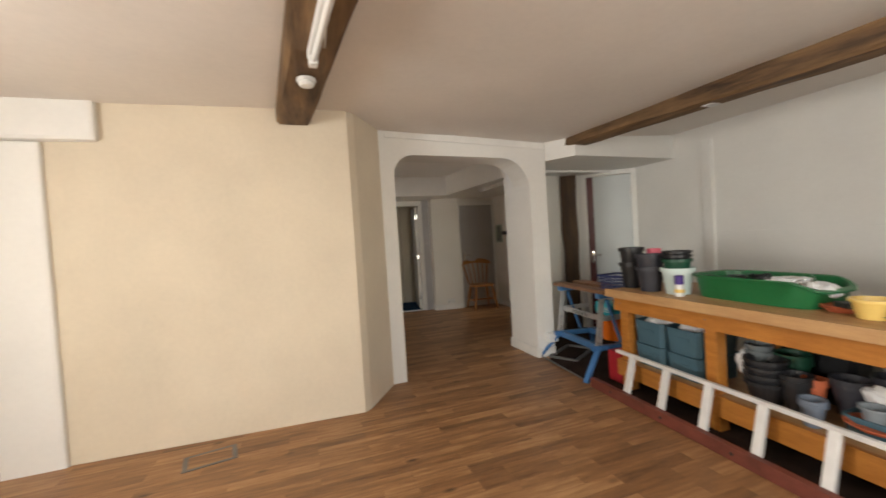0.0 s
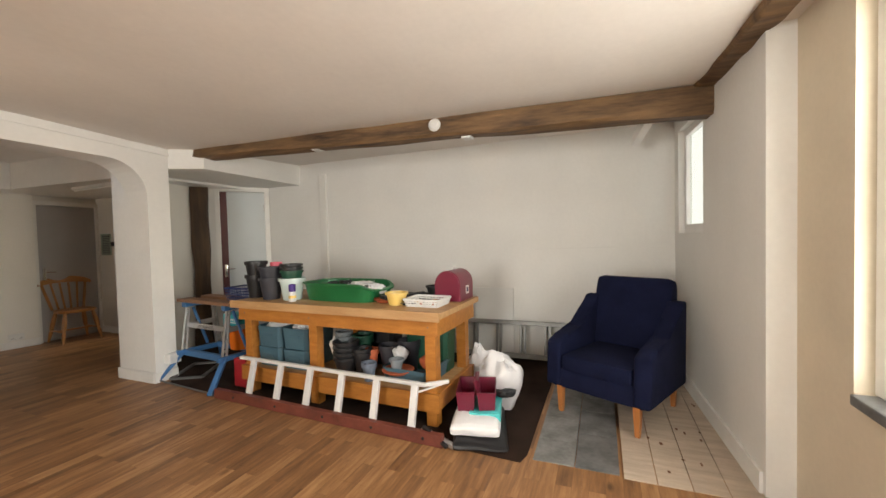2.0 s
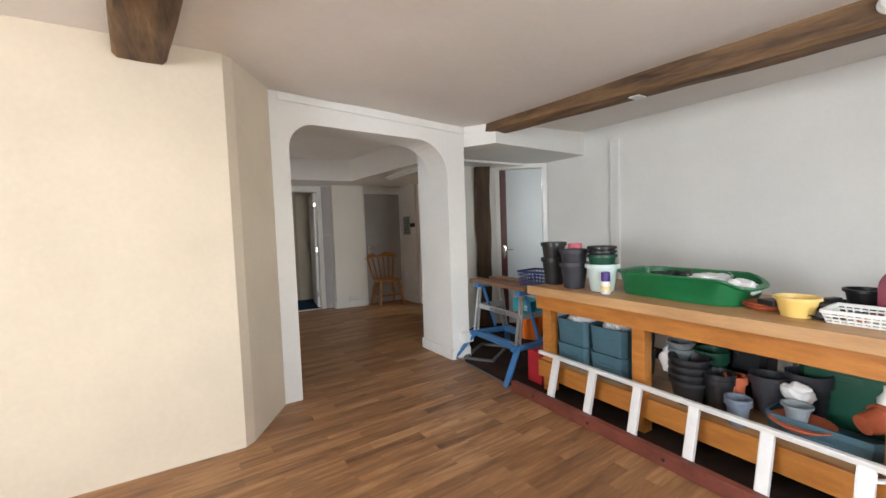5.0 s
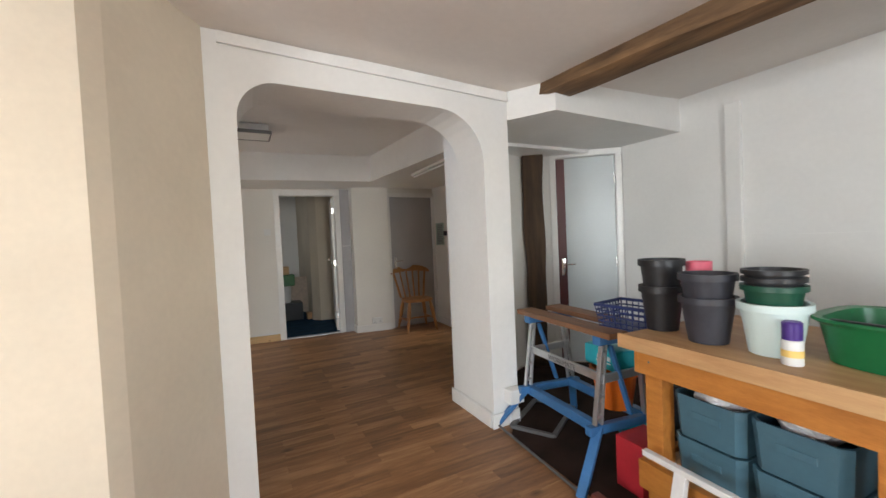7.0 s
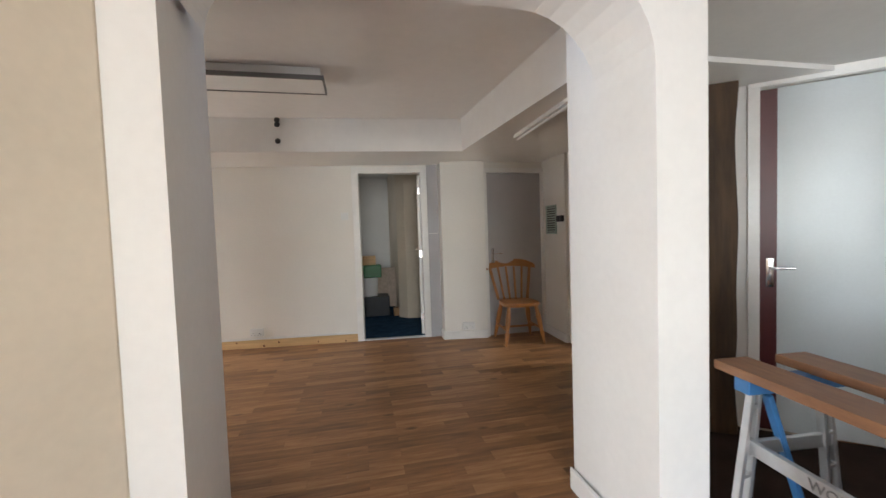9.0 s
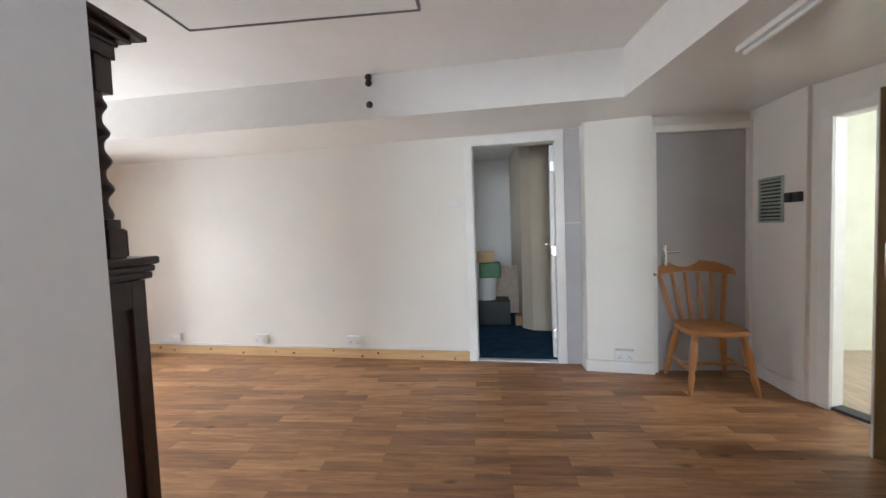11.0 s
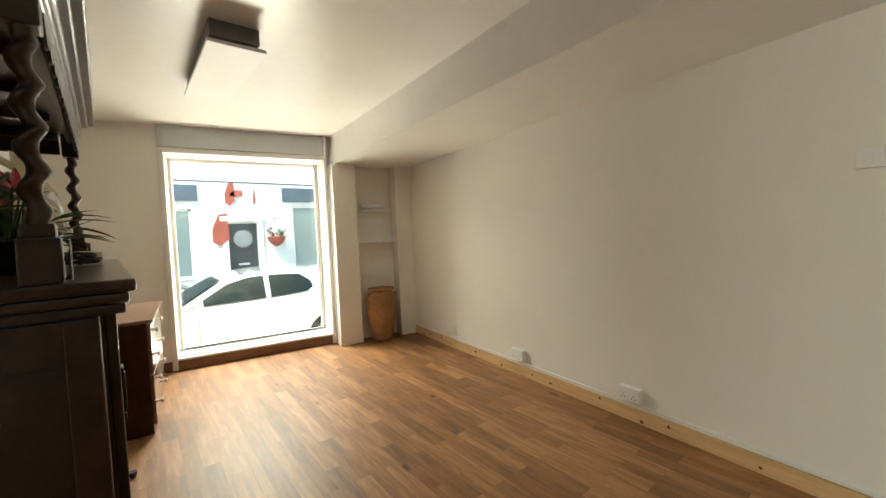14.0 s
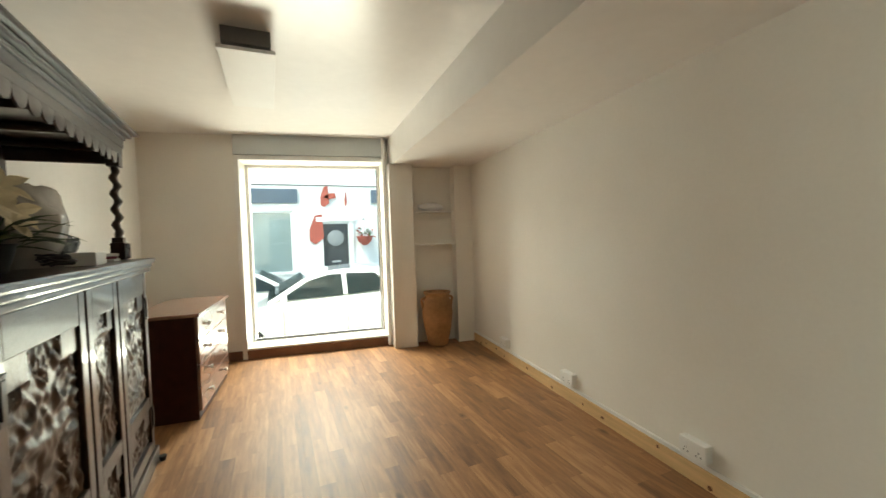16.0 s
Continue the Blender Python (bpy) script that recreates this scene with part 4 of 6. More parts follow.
solid("red_carton", box(-0.11, 0.11, -0.07, 0.09, 0, 0.27, 0.004), mat("red_card", (0.42, 0.02, 0.03), 0.5), "red printed cardboard carton by the bench", "carton", on_bench(0.22, 2.18, 0.005))
crate("bin", on_bench(0.70, 2.18, 0.005), 0.30, 0.40, 0.45, M_BLACK, "black plastic bin behind the workmate", "dark crates")


# ---- ladder lying on its side before the bench ----
def short_ladder():
    t = thing("ladder", "aluminium ladder on its side with a red stile", "ladder", pose(2.235, 0.62, 0, 0, 0, -2.6))
    part("stile", box(-0.03, 0.015, -0.06, 2.20, 0.003, 0.085, 0.003), M_REDSTRIP, t, "red-brown painted stile with bolt holes")
    part("stile", joined(box(0.085, 0.115, 0.12, 2.0, 0.345, 0.372, 0.004), bar((0.10, 0.13, 0.358), (0.20, -0.02, 0.37), 0.026, 0.026, 0.004)), M_ALUWHITE, t, "bare aluminium stile")
    for i in range(6):
        y = 0.20 + i * 0.325
        part("rung", bar((0.02, y, 0.04), (0.10, y, 0.35), 0.052, 0.03, 0.004, (1, 0, 0)), M_ALUWHITE, t)
        part("rung_web", bar((0.045, y + 0.03, 0.06), (0.118, y + 0.03, 0.345), 0.012, 0.022, 0.002, (1, 0, 0)), M_ALU, t)
    part("brace", bar((0.10, 0.18, 0.30), (0.19, 0.0, 0.36), 0.02, 0.012, 0.002), M_ALUWHITE, t)
    part("foot", bar((0.06, 0.13, 0.06), (0.0, -0.14, 0.015), 0.035, 0.03, 0.006), M_ALU, t)
    part("foot", bar((0.02, 0.10, 0.10), (-0.03, -0.10, 0.02), 0.025, 0.02, 0.004), M_BLACK, t, "black rubber foot")
    for y in (0.08, 0.50, 0.95, 1.45, 1.95):
        part("bolt", moved(lathe([(0.011, 0), (0.011, 0.004)], 8), pose(-0.03, y, 0.045, 0, -90, 0)), M_BLACK, t)


short_ladder()


def long_ladder():
    t = thing("ladder", "grey aluminium extension ladder lying against the wall", "ladder", pose(4.10, 0, 0, 0, 9, 0))
    for x in (0.0, 0.055):
        for z in (0.05, 0.41):
            part("stile", box(x - 0.014, x + 0.014, -0.85, 1.95, z, z + 0.045, 0.004), M_OLDALU, t)
        for i in range(10):
            y = -0.72 + i * 0.27 + x
            part("rung", bar((x, y, 0.10), (x, y, 0.41), 0.028, 0.024, 0.004, (1, 0, 0)), M_OLDALU, t)


long_ladder()


# ---- folding work stand ----
M_JAW = mat("stained_ply", (0.26, 0.13, 0.065), 0.5, var=0.2, scale=6, stretch=(6, 1, 6), color2=(0.15, 0.07, 0.035))


def work_stand():
    t = thing("work_stand", "blue and grey folding work stand with wooden jaws", "work stand", pose(2.67, 3.28, 0, 0, 0, -5))
    for x0, x1 in ((-0.085, 0.05), (0.17, 0.30)):
        part("jaw", box(x0, x1, -0.40, 0.47, 0.785, 0.818, 0.003), M_JAW, t, "worn brown wooden jaw board")
    for y in (-0.30, 0.36):
        s = 1 if y > 0 else -1
        part("jaw_carrier", box(-0.08, 0.30, y - 0.03, y + 0.03, 0.735, 0.785, 0.006), M_BLUEFR, t)
        up = []
        for x, dx in ((-0.03, -0.06), (0.24, 0.05)):
            for o in (-0.022, 0.022):
                up.append(bar((x + o * 0.6, y, 0.735), (x + dx + o, y, 0.27), 0.014, 0.028, 0.003, (0, 1, 0)))
            for k in (0.33, 0.44, 0.56, 0.68):
                f = (0.735 - k) / 0.465
                up.append(bar((x + dx * f - 0.02, y, k), (x + dx * f + 0.02, y, k + 0.012), 0.014, 0.026, 0.003, (0, 1, 0)))
        up.append(bar((-0.06, y, 0.54), (0.27, y, 0.54), 0.016, 0.05, 0.004))
        part("upright", joined(*up), M_ALU, t, "grey cast aluminium upright")
        part("base_bar", joined(bar((-0.16, y, 0.27), (0.36, y, 0.25), 0.045, 0.05, 0.008), bar((-0.08, y, 0.28), (-0.31, y + s * 0.10, 0.0), 0.05, 0.03, 0.006), bar((0.30, y, 0.28), (0.38, y + s * 0.08, 0.0), 0.05, 0.03, 0.006)), M_BLUEFR, t)
        part("brace", bar((0.02, y, 0.72), (0.16, y, 0.30), 0.02, 0.03, 0.004, (0, 1, 0)), M_BLUEFR, t)
    part("cross_bar", bar((-0.07, -0.30, 0.26), (-0.07, 0.36, 0.26), 0.05, 0.06, 0.008), M_BLUEFR, t)
    part("cross_bar", bar((0.28, -0.30, 0.26), (0.28, 0.36, 0.26), 0.05, 0.06, 0.008), M_BLUEFR, t)
    part("long_bar", bar((-0.045, -0.30, 0.545), (-0.045, 0.36, 0.545), 0.02, 0.05, 0.005), M_ALU, t, "grey bar with raised lettering")
    part("foot_bar", bar((-0.30, -0.38, 0.02), (-0.30, 0.44, 0.02), 0.012, 0.012, 0.002), M_DULL, t)
    cu = bpy.data.curves.new("lettering", "FONT")
    cu.body, cu.size, cu.extrude = "WORKMATE", 0.045, 0.001
    w = new("lettering", cu)
    w.parent = t
    w.matrix_local = pose(-0.0565, 0.16, 0.53, 90, 0, -90)
    cu.materials.append(M_DULL)
    w["label"] = "raised grey lettering"


work_stand()
pot("orange_bucket", pose(2.86, 3.12, 0.285), 0.135, 0.24, M_ORPLAST, "orange plastic bucket in the work stand", category="bucket")
c = thing("cleaner_box", "turquoise plastic container over an orange bucket", "container", pose(2.83, 3.14, 0.525, 0, 0, -8))
part("body", box(-0.06, 0.10, -0.14, 0.14, 0, 0.13, 0.02), M_CYAN, c, "", True)
part("print", joined(*[box(-0.0615, -0.0595, a, a + 0.03, 0.06, 0.085) for a in (-0.09, -0.05, -0.01)], box(-0.0615, -0.0595, -0.09, 0.03, 0.04, 0.05)), M_WPLAST, c, "white lettering bars")
solid("blue_tub", joined(lathe([(0.10, 0), (0.13, 0.14), (0.135, 0.15), (0.12, 0.15), (0.09, 0.01)])), M_CYAN, "blue plastic tub on the floor", "tub", pose(2.92, 2.98, 0.006), smooth=True)
solid("picture_frame", joined(bar((-0.25, 0, 0.012), (0.25, 0, 0.012), 0.03, 0.02), bar((-0.25, 0.3, 0.012), (0.25, 0.3, 0.012), 0.03, 0.02), bar((-0.25, 0, 0.012), (-0.25, 0.3, 0.012), 0.03, 0.02), bar((0.25, 0, 0.012), (0.25, 0.3, 0.012), 0.03, 0.02)), M_DULL, "thin grey frame lying on the carpet", "frame", pose(2.85, 3.55, 0.004, 0, 0, 30))


# ---- sacks, tub and bag beside the bench ----
def sack(name, m, w, d, h, material, label, seed, stripe=None):
    t = thing(name, label, "sack", m)
    b = box(-w / 2, w / 2, -d / 2, d / 2, 0, h, 0.03)
    bmesh.ops.subdivide_edges(b, edges=b.edges[:], cuts=4, use_grid_fill=True)
    for v in b.verts:
        k = noise.noise(v.co * 6 + Vector((seed, 0, 0)))
        e = max(abs(v.co.x) / (w / 2), abs(v.co.y) / (d / 2))
        v.co.z *= 1 - 0.45 * max(0, e - 0.75) / 0.25
        v.co.z += 0.02 * k if v.co.z > 0.01 else 0
        v.co.x += 0.015 * k
    part("sack_body", b, material, t, "", True)
    if stripe:
        c = box(-w / 2 * 0.55, w / 2 * 0.985, -d / 2 * 1.01, d / 2 * 0.3, h * 0.42, h + 0.010, 0.01)
        bmesh.ops.subdivide_edges(c, edges=c.edges[:], cuts=3, use_grid_fill=True)
        for v in c.verts:
            v.co.z += 0.02 * noise.noise(v.co * 6 + Vector((seed, 0, 0)))
        part("print", c, stripe, t, "turquoise printed panel", True)


sack("compost_sack", pose(2.56, 0.40, 0.004, 0, 0, 16), 0.66, 0.37, 0.06, M_BLACK, "black and white plastic sack lying flat", 2)
sack("compost_sack", pose(2.60, 0.43, 0.060, 0, 0, 12), 0.60, 0.34, 0.095, M_BAG, "white and turquoise plastic sack lying flat", 7, mat("turquoise_print", (0.06, 0.52, 0.52), 0.4, var=0.1))


def tote():
    t = thing("tool_tote", "maroon plastic tool tote with a centre handle", "tote", pose(2.62, 0.44, 0.152, 0, 0, 14))
    for s in (-1, 1):
        bm = bmesh.new()
        rings = []
        for q, z in ((0.85, 0), (1.0, 0.14), (1.03, 0.145), (0.95, 0.145), (0.80, 0.01)):
            a, b = 0.16 * q, 0.065 * q
            rings.append([bm.verts.new((x, y + s * 0.075, z)) for x, y in ((a, -b), (a, b), (-a, b), (-a, -b))])
        for p, q in zip(rings, rings[1:]):
            for i in range(4):
                bm.faces.new((p[i], p[(i + 1) % 4], q[(i + 1) % 4], q[i]))
        bm.faces.new(rings[0])
        bm.faces.new(rings[-1])
        part("bin", bm, M_MAROON, t)
    part("handle", joined(box(-0.10, -0.07, -0.01, 0.01, 0.1, 0.2, 0.004), box(0.07, 0.10, -0.01, 0.01, 0.1, 0.2, 0.004), box(-0.10, 0.10, -0.014, 0.014, 0.185, 0.21, 0.006)), M_MAROON, t)


tote()
crumpled("carrier_bag", pose(2.96, 0.34, 0.0, 0, 0, 20), 0.14, 0.17, 0.42, M_BAG, "full white plastic carrier bag", 31, rough=0.16)
crumpled("carrier_bag", pose(3.30, 0.62, 0.0), 0.10, 0.12, 0.36, M_BAG, "slumped white plastic bag behind the bench", 37)
crumpled("refuse_sack", pose(2.84, 0.28, 0.15), 0.10, 0.08, 0.06, M_BLACK, "crumpled black plastic bundle on a sack", 41)
pot("plant_pot", on_bench(0.22, 0.83, 0.255), 0.075, 0.20, M_BLACK, "black plastic pot on the shelf", 2, 0.03)
pot("plant_pot", on_bench(0.44, 0.50, 0.26), 0.09, 0.24, M_CHARCOAL, "tall dark grey pot on the shelf", 2, 0.03)
pot("plant_pot", on_bench(0.40, 0.95, 0.26), 0.09, 0.26, M_DKGREEN, "tall dark green pot on the shelf", 2, 0.03)
crumpled("plastic_bag", on_bench(0.24, 1.12, 0.40), 0.05, 0.05, 0.14, M_BAG, "crumpled pale bag beside the pots", 91)


# ---- shop room: doors and fittings ----
NORTH = run(NW, NE)
door_frame("door_frame_north", NORTH @ pose(5.097, 0, 0), 0.781, 2.07, 0.13)


def panel_door(m):
    """A white panelled leaf, hinged at its own origin, y its thickness."""
    t = thing("door_2", "white panelled door standing open into a store room", "door", m, kind="structure")
    part("leaf", box(0, 0.755, 0, 0.035, 0.01, 2.04, 0.003), M_GLOSS, t)
    for x0, x1 in ((0.10, 0.35), (0.43, 0.68)):
        for z0, z1 in ((0.2, 0.85), (1.0, 1.55), (1.65, 1.92)):
            for s in (-0.006, 0.035):
                part("panel", box(x0, x1, s, s + 0.006, z0, z1, 0.005), M_GLOSS, t)
    lever_handle(t, Matrix.Translation((0.72, 0, 1.05)), -1)
    part("handle", joined(box(0.70, 0.74, 0.035, 0.047, 0.96, 1.14, 0.004), rod((0.72, 0.045, 1.08), (0.72, 0.085, 1.08), 0.009), rod((0.72, 0.085, 1.08), (0.61, 0.085, 1.08), 0.009)), M_STEEL, t, "chrome lever handle", True)
    for z in (0.2, 1.0, 1.8):
        part("hinge", box(-0.012, 0.004, -0.006, 0.03, z, z + 0.09, 0.002), M_STEEL, t)


panel_door(NORTH @ pose(5.863, 0.13, 0, 0, 0, 86))
solid("threshold", box(5.097, 5.878, -0.01, 0.06, 0, 0.012, 0.003), M_ALU, "thin metal carpet bar in the doorway", "threshold", NORTH, "structure")
for z0, z1 in ((0.0, 1.30), (1.305, 2.15)):
    solid("panel_grey", box(5.945, 6.08, -0.012, -0.002, z0, z1, 0.002), M_GREY, "grey painted board beside the door frame", "panel", NORTH, "structure")
solid("skirting", joined(box(0.35, 5.03, -0.018, 0, 0, 0.095, 0.003)), M_PINE, "raw knotty pine skirting board", "skirting", NORTH, "structure")
rk = random.Random(9)
x = 0.6
while x < 4.9:
    solid("knot", moved(lathe([(0.013, 0), (0.012, 0.0015)], 10), Matrix.Translation((x, -0.0178, rk.uniform(0.02, 0.08))) @ pose(0, 0, 0, 90, 0, 0) @ Matrix.Diagonal((rk.uniform(0.7, 1.5), rk.uniform(0.6, 1.1), 1, 1))), M_PINE_KNOT, "dark knot in the pine skirting", "knot", NORTH, "structure")
    x += rk.uniform(0.13, 0.5)
solid("cable_trunking", joined(box(0.35, 5.03, -0.014, 0, 0.098, 0.122, 0.003)), M_WPLAST, "white cable trunking above the skirting", "trunking", NORTH, "structure")


def socket(m, label="white double socket on the wall"):
    t = thing("socket", label, "socket", m, "wall sockets")
    part("back_box", box(-0.075, 0.075, -0.040, 0, -0.045, 0.045, 0.006), M_WPLAST, t)
    part("face_plate", box(-0.074, 0.074, -0.048, -0.040, -0.044, 0.044, 0.003), M_WPLAST, t)
    for x in (-0.036, 0.036):
        part("switch", box(x - 0.006, x + 0.006, -0.052, -0.048, 0.016, 0.034, 0.001), M_WPLAST, t)
        for dx, z in ((0, -0.004), (-0.012, -0.022), (0.012, -0.022)):
            part("hole", box(x + dx - 0.003, x + dx + 0.003, -0.0487, -0.0478, z - 0.004, z + 0.004), M_CHARCOAL, t)


def north_s(xw):
    return (xw - NW[0]) / (NE[0] - NW[0]) * math.hypot(NE[0] - NW[0], NE[1] - NW[1])


for xw in (0.133, -0.928, -2.006):
    socket(NORTH @ pose(north_s(xw), 0, 0.188))
sw = thing("light_switch", "white light switch box beside the door", "switch", NORTH @ pose(north_s(1.212), 0, 1.544))
part("back_box", box(-0.043, 0.043, -0.03, 0, -0.043, 0.043, 0.005), M_WPLAST, sw)
part("rocker", box(-0.012, 0.012, -0.036, -0.03, -0.02, 0.02, 0.002), M_WPLAST, sw)

# closed grey door in the corner
door_frame("door_frame_corner", pose(2.906, 7.165, 0), 0.74, 2.033, 0.1, 0.045)
flush_door("door_3", pose(2.921, 7.18, 0), 0.71, 2.015, M_GREY, "flat grey closed door behind the chair", 1, 0.06)
solid("wall_corner_cheek", box(2.852, 2.876, 7.135, 7.3, 0, 2.05), M_WALL2, "narrow off-white cheek by the grey door", "wall", kind="structure")
solid("skirting_pier", joined(bar((2.34, 7.203, 0.05), (2.872, 7.109, 0.05), 0.018, 0.10, 0.003), bar((2.344, 7.36, 0.05), (2.344, 7.20, 0.05), 0.018, 0.10, 0.003)), M_GLOSS, "white painted skirting on a pier", "skirting", kind="structure")
solid("skirting_meter", bar((3.656, 7.15, 0.05), (3.642, 6.62, 0.05), 0.018, 0.10, 0.003), M_GLOSS, "white painted skirting under the grille", "skirting", kind="structure")
socket(pose(2.64, 7.160, 0.16, 0, 0, -10), "white double socket low on the pier")


def grille():
    t = thing("wall_grille", "pale green louvred meter grille in the wall", "grille", pose(3.658, 6.93, 1.42, 0, 0, -91.7))
    mg = mat("pale_green_metal", (0.45, 0.55, 0.48), 0.4, 0.3)
    part("backing", box(-0.125, 0.125, -0.004, 0.0, -0.16, 0.16), M_CHARCOAL, t)
    for a in ((-0.13, -0.115, -0.16, 0.16), (0.115, 0.13, -0.16, 0.16), (-0.13, 0.13, -0.172, -0.155), (-0.13, 0.13, 0.155, 0.172)):
        part("frame", box(a[0], a[1], -0.016, -0.002, a[2], a[3], 0.002), mg, t)
    for i in range(11):
        part("slat", box(-0.115, 0.115, -0.014, -0.004, -0.146 + i * 0.028, -0.132 + i * 0.028, 0.001), mg, t)


grille()
for y in (6.73, 6.65):
    solid("round_switch", box(3.615, 3.652, y - 0.025, y + 0.025, 1.39, 1.46, 0.008), M_CHARCOAL, "small dark wall switch", "switch", group="dark switches")

# doorway to the passage, with its brown door
PASS = run((3.66, 6.66), (4.22, 4.90))
door_frame("door_frame_passage", PASS @ pose(0.18, 0, 0), 0.88, 1.93, 0.1, 0.06)
bd4 = thing("door_4", "dark varnished plywood door standing open", "door", pose(4.02, 5.56, 0, 0, 0, 147), kind="structure")
part("leaf", box(0, 0.665, -0.02, 0.02, 0.008, 1.92, 0.002), M_DOORWD, bd4)
part("edge", box(0.665, 0.669, -0.02, 0.02, 0.008, 1.92), M_GLOSS, bd4, "white painted door edge")
part("handle", joined(box(0.60, 0.64, 0.02, 0.03, 0.96, 1.14, 0.004), rod((0.62, 0.025, 1.09), (0.62, 0.07, 1.09), 0.009), rod((0.62, 0.07, 1.09), (0.50, 0.07, 1.09), 0.009)), M_STEEL, bd4, "chrome lever handle", True)
solid("door_threshold", box(0.18, 1.06, 0.0, 0.1, 0, 0.02, 0.003), M_CHARCOAL, "dark worn threshold strip", "threshold", PASS, "structure")
rl = thing("wall_rail", "pale wooden rail on the passage wall", "rail", pose(5.98, 6.8, 1.1))
part("bar", box(-0.03, 0.02, -0.9, 0.5, 0, 0.06, 0.004), M_PINE, rl)


# ---- Windsor chair ----
def windsor(m):
    t = thing("kitchen_chair", "honey elm slat-back kitchen chair", "chair", m)
    seat = prism([(0.20 * math.copysign(abs(math.cos(a)) ** 0.6, math.cos(a)) * (1.0 if math.sin(a) < 0 else 0.9), 0.20 * math.copysign(abs(math.sin(a)) ** 0.6, math.sin(a))) for a in [2 * math.pi * i / 28 for i in range(28)]], 0.405, 0.44)
    bmesh.ops.bevel(seat, geom=[e for e in seat.edges if abs(e.verts[0].co.z - e.verts[1].co.z) < 1e-5], offset=0.01, segments=2, affect="EDGES")
    part("seat", seat, M_ELM, t, "", True)
    legs = {}
    for sx in (-1, 1):
        for sy in (-1, 1):
            top, bot = Vector((sx * 0.14, sy * 0.13, 0.41)), Vector((sx * 0.20, sy * 0.20, 0))
            pts = []
            prof = [(0.012, 0), (0.017, 0.08), (0.022, 0.13), (0.015, 0.15), (0.024, 0.2), (0.026, 0.3), (0.016, 0.42)]
            d = top - bot
            part("leg", moved(lathe([(r, z * d.length / 0.42) for r, z in prof], 12), Matrix.Translation(bot) @ d.to_track_quat("Z", "Y").to_matrix().to_4x4()), M_ELM, t, "", True)
    for sx in (-1, 1):
        part("stretcher", rod((sx * 0.178, -0.175, 0.16), (sx * 0.178, 0.175, 0.16), 0.012), M_ELM, t, "", True)
    part("stretcher", rod((-0.178, 0, 0.16), (0.178, 0, 0.16), 0.012), M_ELM, t, "", True)
    for i in range(6):
        f = -1 + 2 * i / 5
        x0, x1 = 0.16 * f, 0.225 * f
        w = 0.022 if abs(f) < 0.9 else 0.03
        part("back_slat", bar((x0, 0.165, 0.435), (x1, 0.255, 0.80), w, 0.014, 0.004, (0, 1, 0)), M_ELM, t)
    bm = bmesh.new()
    rings = []
    for i in range(15):
        f = -1 + 2 * i / 14
        x, y = 0.275 * f, 0.275 - 0.05 * f * f
        h = 0.085 - 0.045 * f ** 4
        zb = 0.775 + 0.03 * (1 - f * f)
        rings.append([bm.verts.new(v) for v in ((x, y - 0.012, zb), (x, y + 0.012, zb), (x, y + 0.022, zb + h), (x, y, zb + h))])
    for a, b in zip(rings, rings[1:]):
        for k in range(4):
            bm.faces.new((a[k], a[(k + 1) % 4], b[(k + 1) % 4], b[k]))
    bm.faces.new(rings[0])
    bm.faces.new(rings[-1])
    part("top_rail", bm, M_ELM, t, "", True)


windsor(pose(3.18, 6.89, 0, 0, 0, -3) @ Matrix.Diagonal((1.15, 1.08, 1.07, 1)))


# ---- ceiling lights ----
lt = thing("ceiling_light", "white diffuser panel askew under a casing darkened for shade", "light", pose(-1.50, 5.545, C2, 0, 0, 0.5))
# Casing coloured dark for the shade in the gap above the panel.
part("body", box(-0.51, 0.51, -0.125, 0.125, -0.085, 0.01, 0.004), M_DULL, lt, "shallow casing, dark for the shaded gap")
part("diffuser", box(-0.55, 0.55, -0.147, 0.147, -0.010, 0.010, 0.004, pose(0, 0, -0.112, 0, 1.9, 0)), M_DIFF, lt)
t = thing("ceiling_light", "white fluorescent fitting with a thin grey rim", "light", pose(0.55, 5.59, C2))
part("body", box(-0.60, 0.60, -0.13, 0.13, -0.06, 0, 0.004), M_WPLAST, t)
part("diffuser", box(-0.613, 0.613, -0.143, 0.143, -0.088, -0.06, 0.004), M_DIFF, t)
for a in ((-0.625, 0.625, -0.155, -0.143), (-0.625, 0.625, 0.143, 0.155), (-0.625, -0.613, -0.143, 0.143), (0.613, 0.625, -0.143, 0.143)):
    part("rim", box(a[0], a[1], a[2], a[3], -0.092, -0.062), M_DULL, t)
t = thing("ceiling_light", "slim white tube batten under the soffit", "light", pose(2.757, 5.279, LOW, 0, 0, 177.5))
part("batten", box(-0.03, 0.03, -0.6, 0.6, -0.03, 0, 0.005), M_WPLAST, t)
part("tube", rod((0, -0.57, -0.043), (0, 0.57, -0.043), 0.013), M_DIFF, t, "", True)
for z in (2.468, 2.424, 2.262):
    solid("ceiling_hook", moved(lathe([(0.012, 0), (0.025, 0.004), (0.027, 0.012), (0.02, 0.02), (0.006, 0.03)], 14), pose(0.63, 6.716, z, 90, 0, 0)), M_BLACK, "small black round wall hook on the soffit", "hook", smooth=True, group="black hooks")


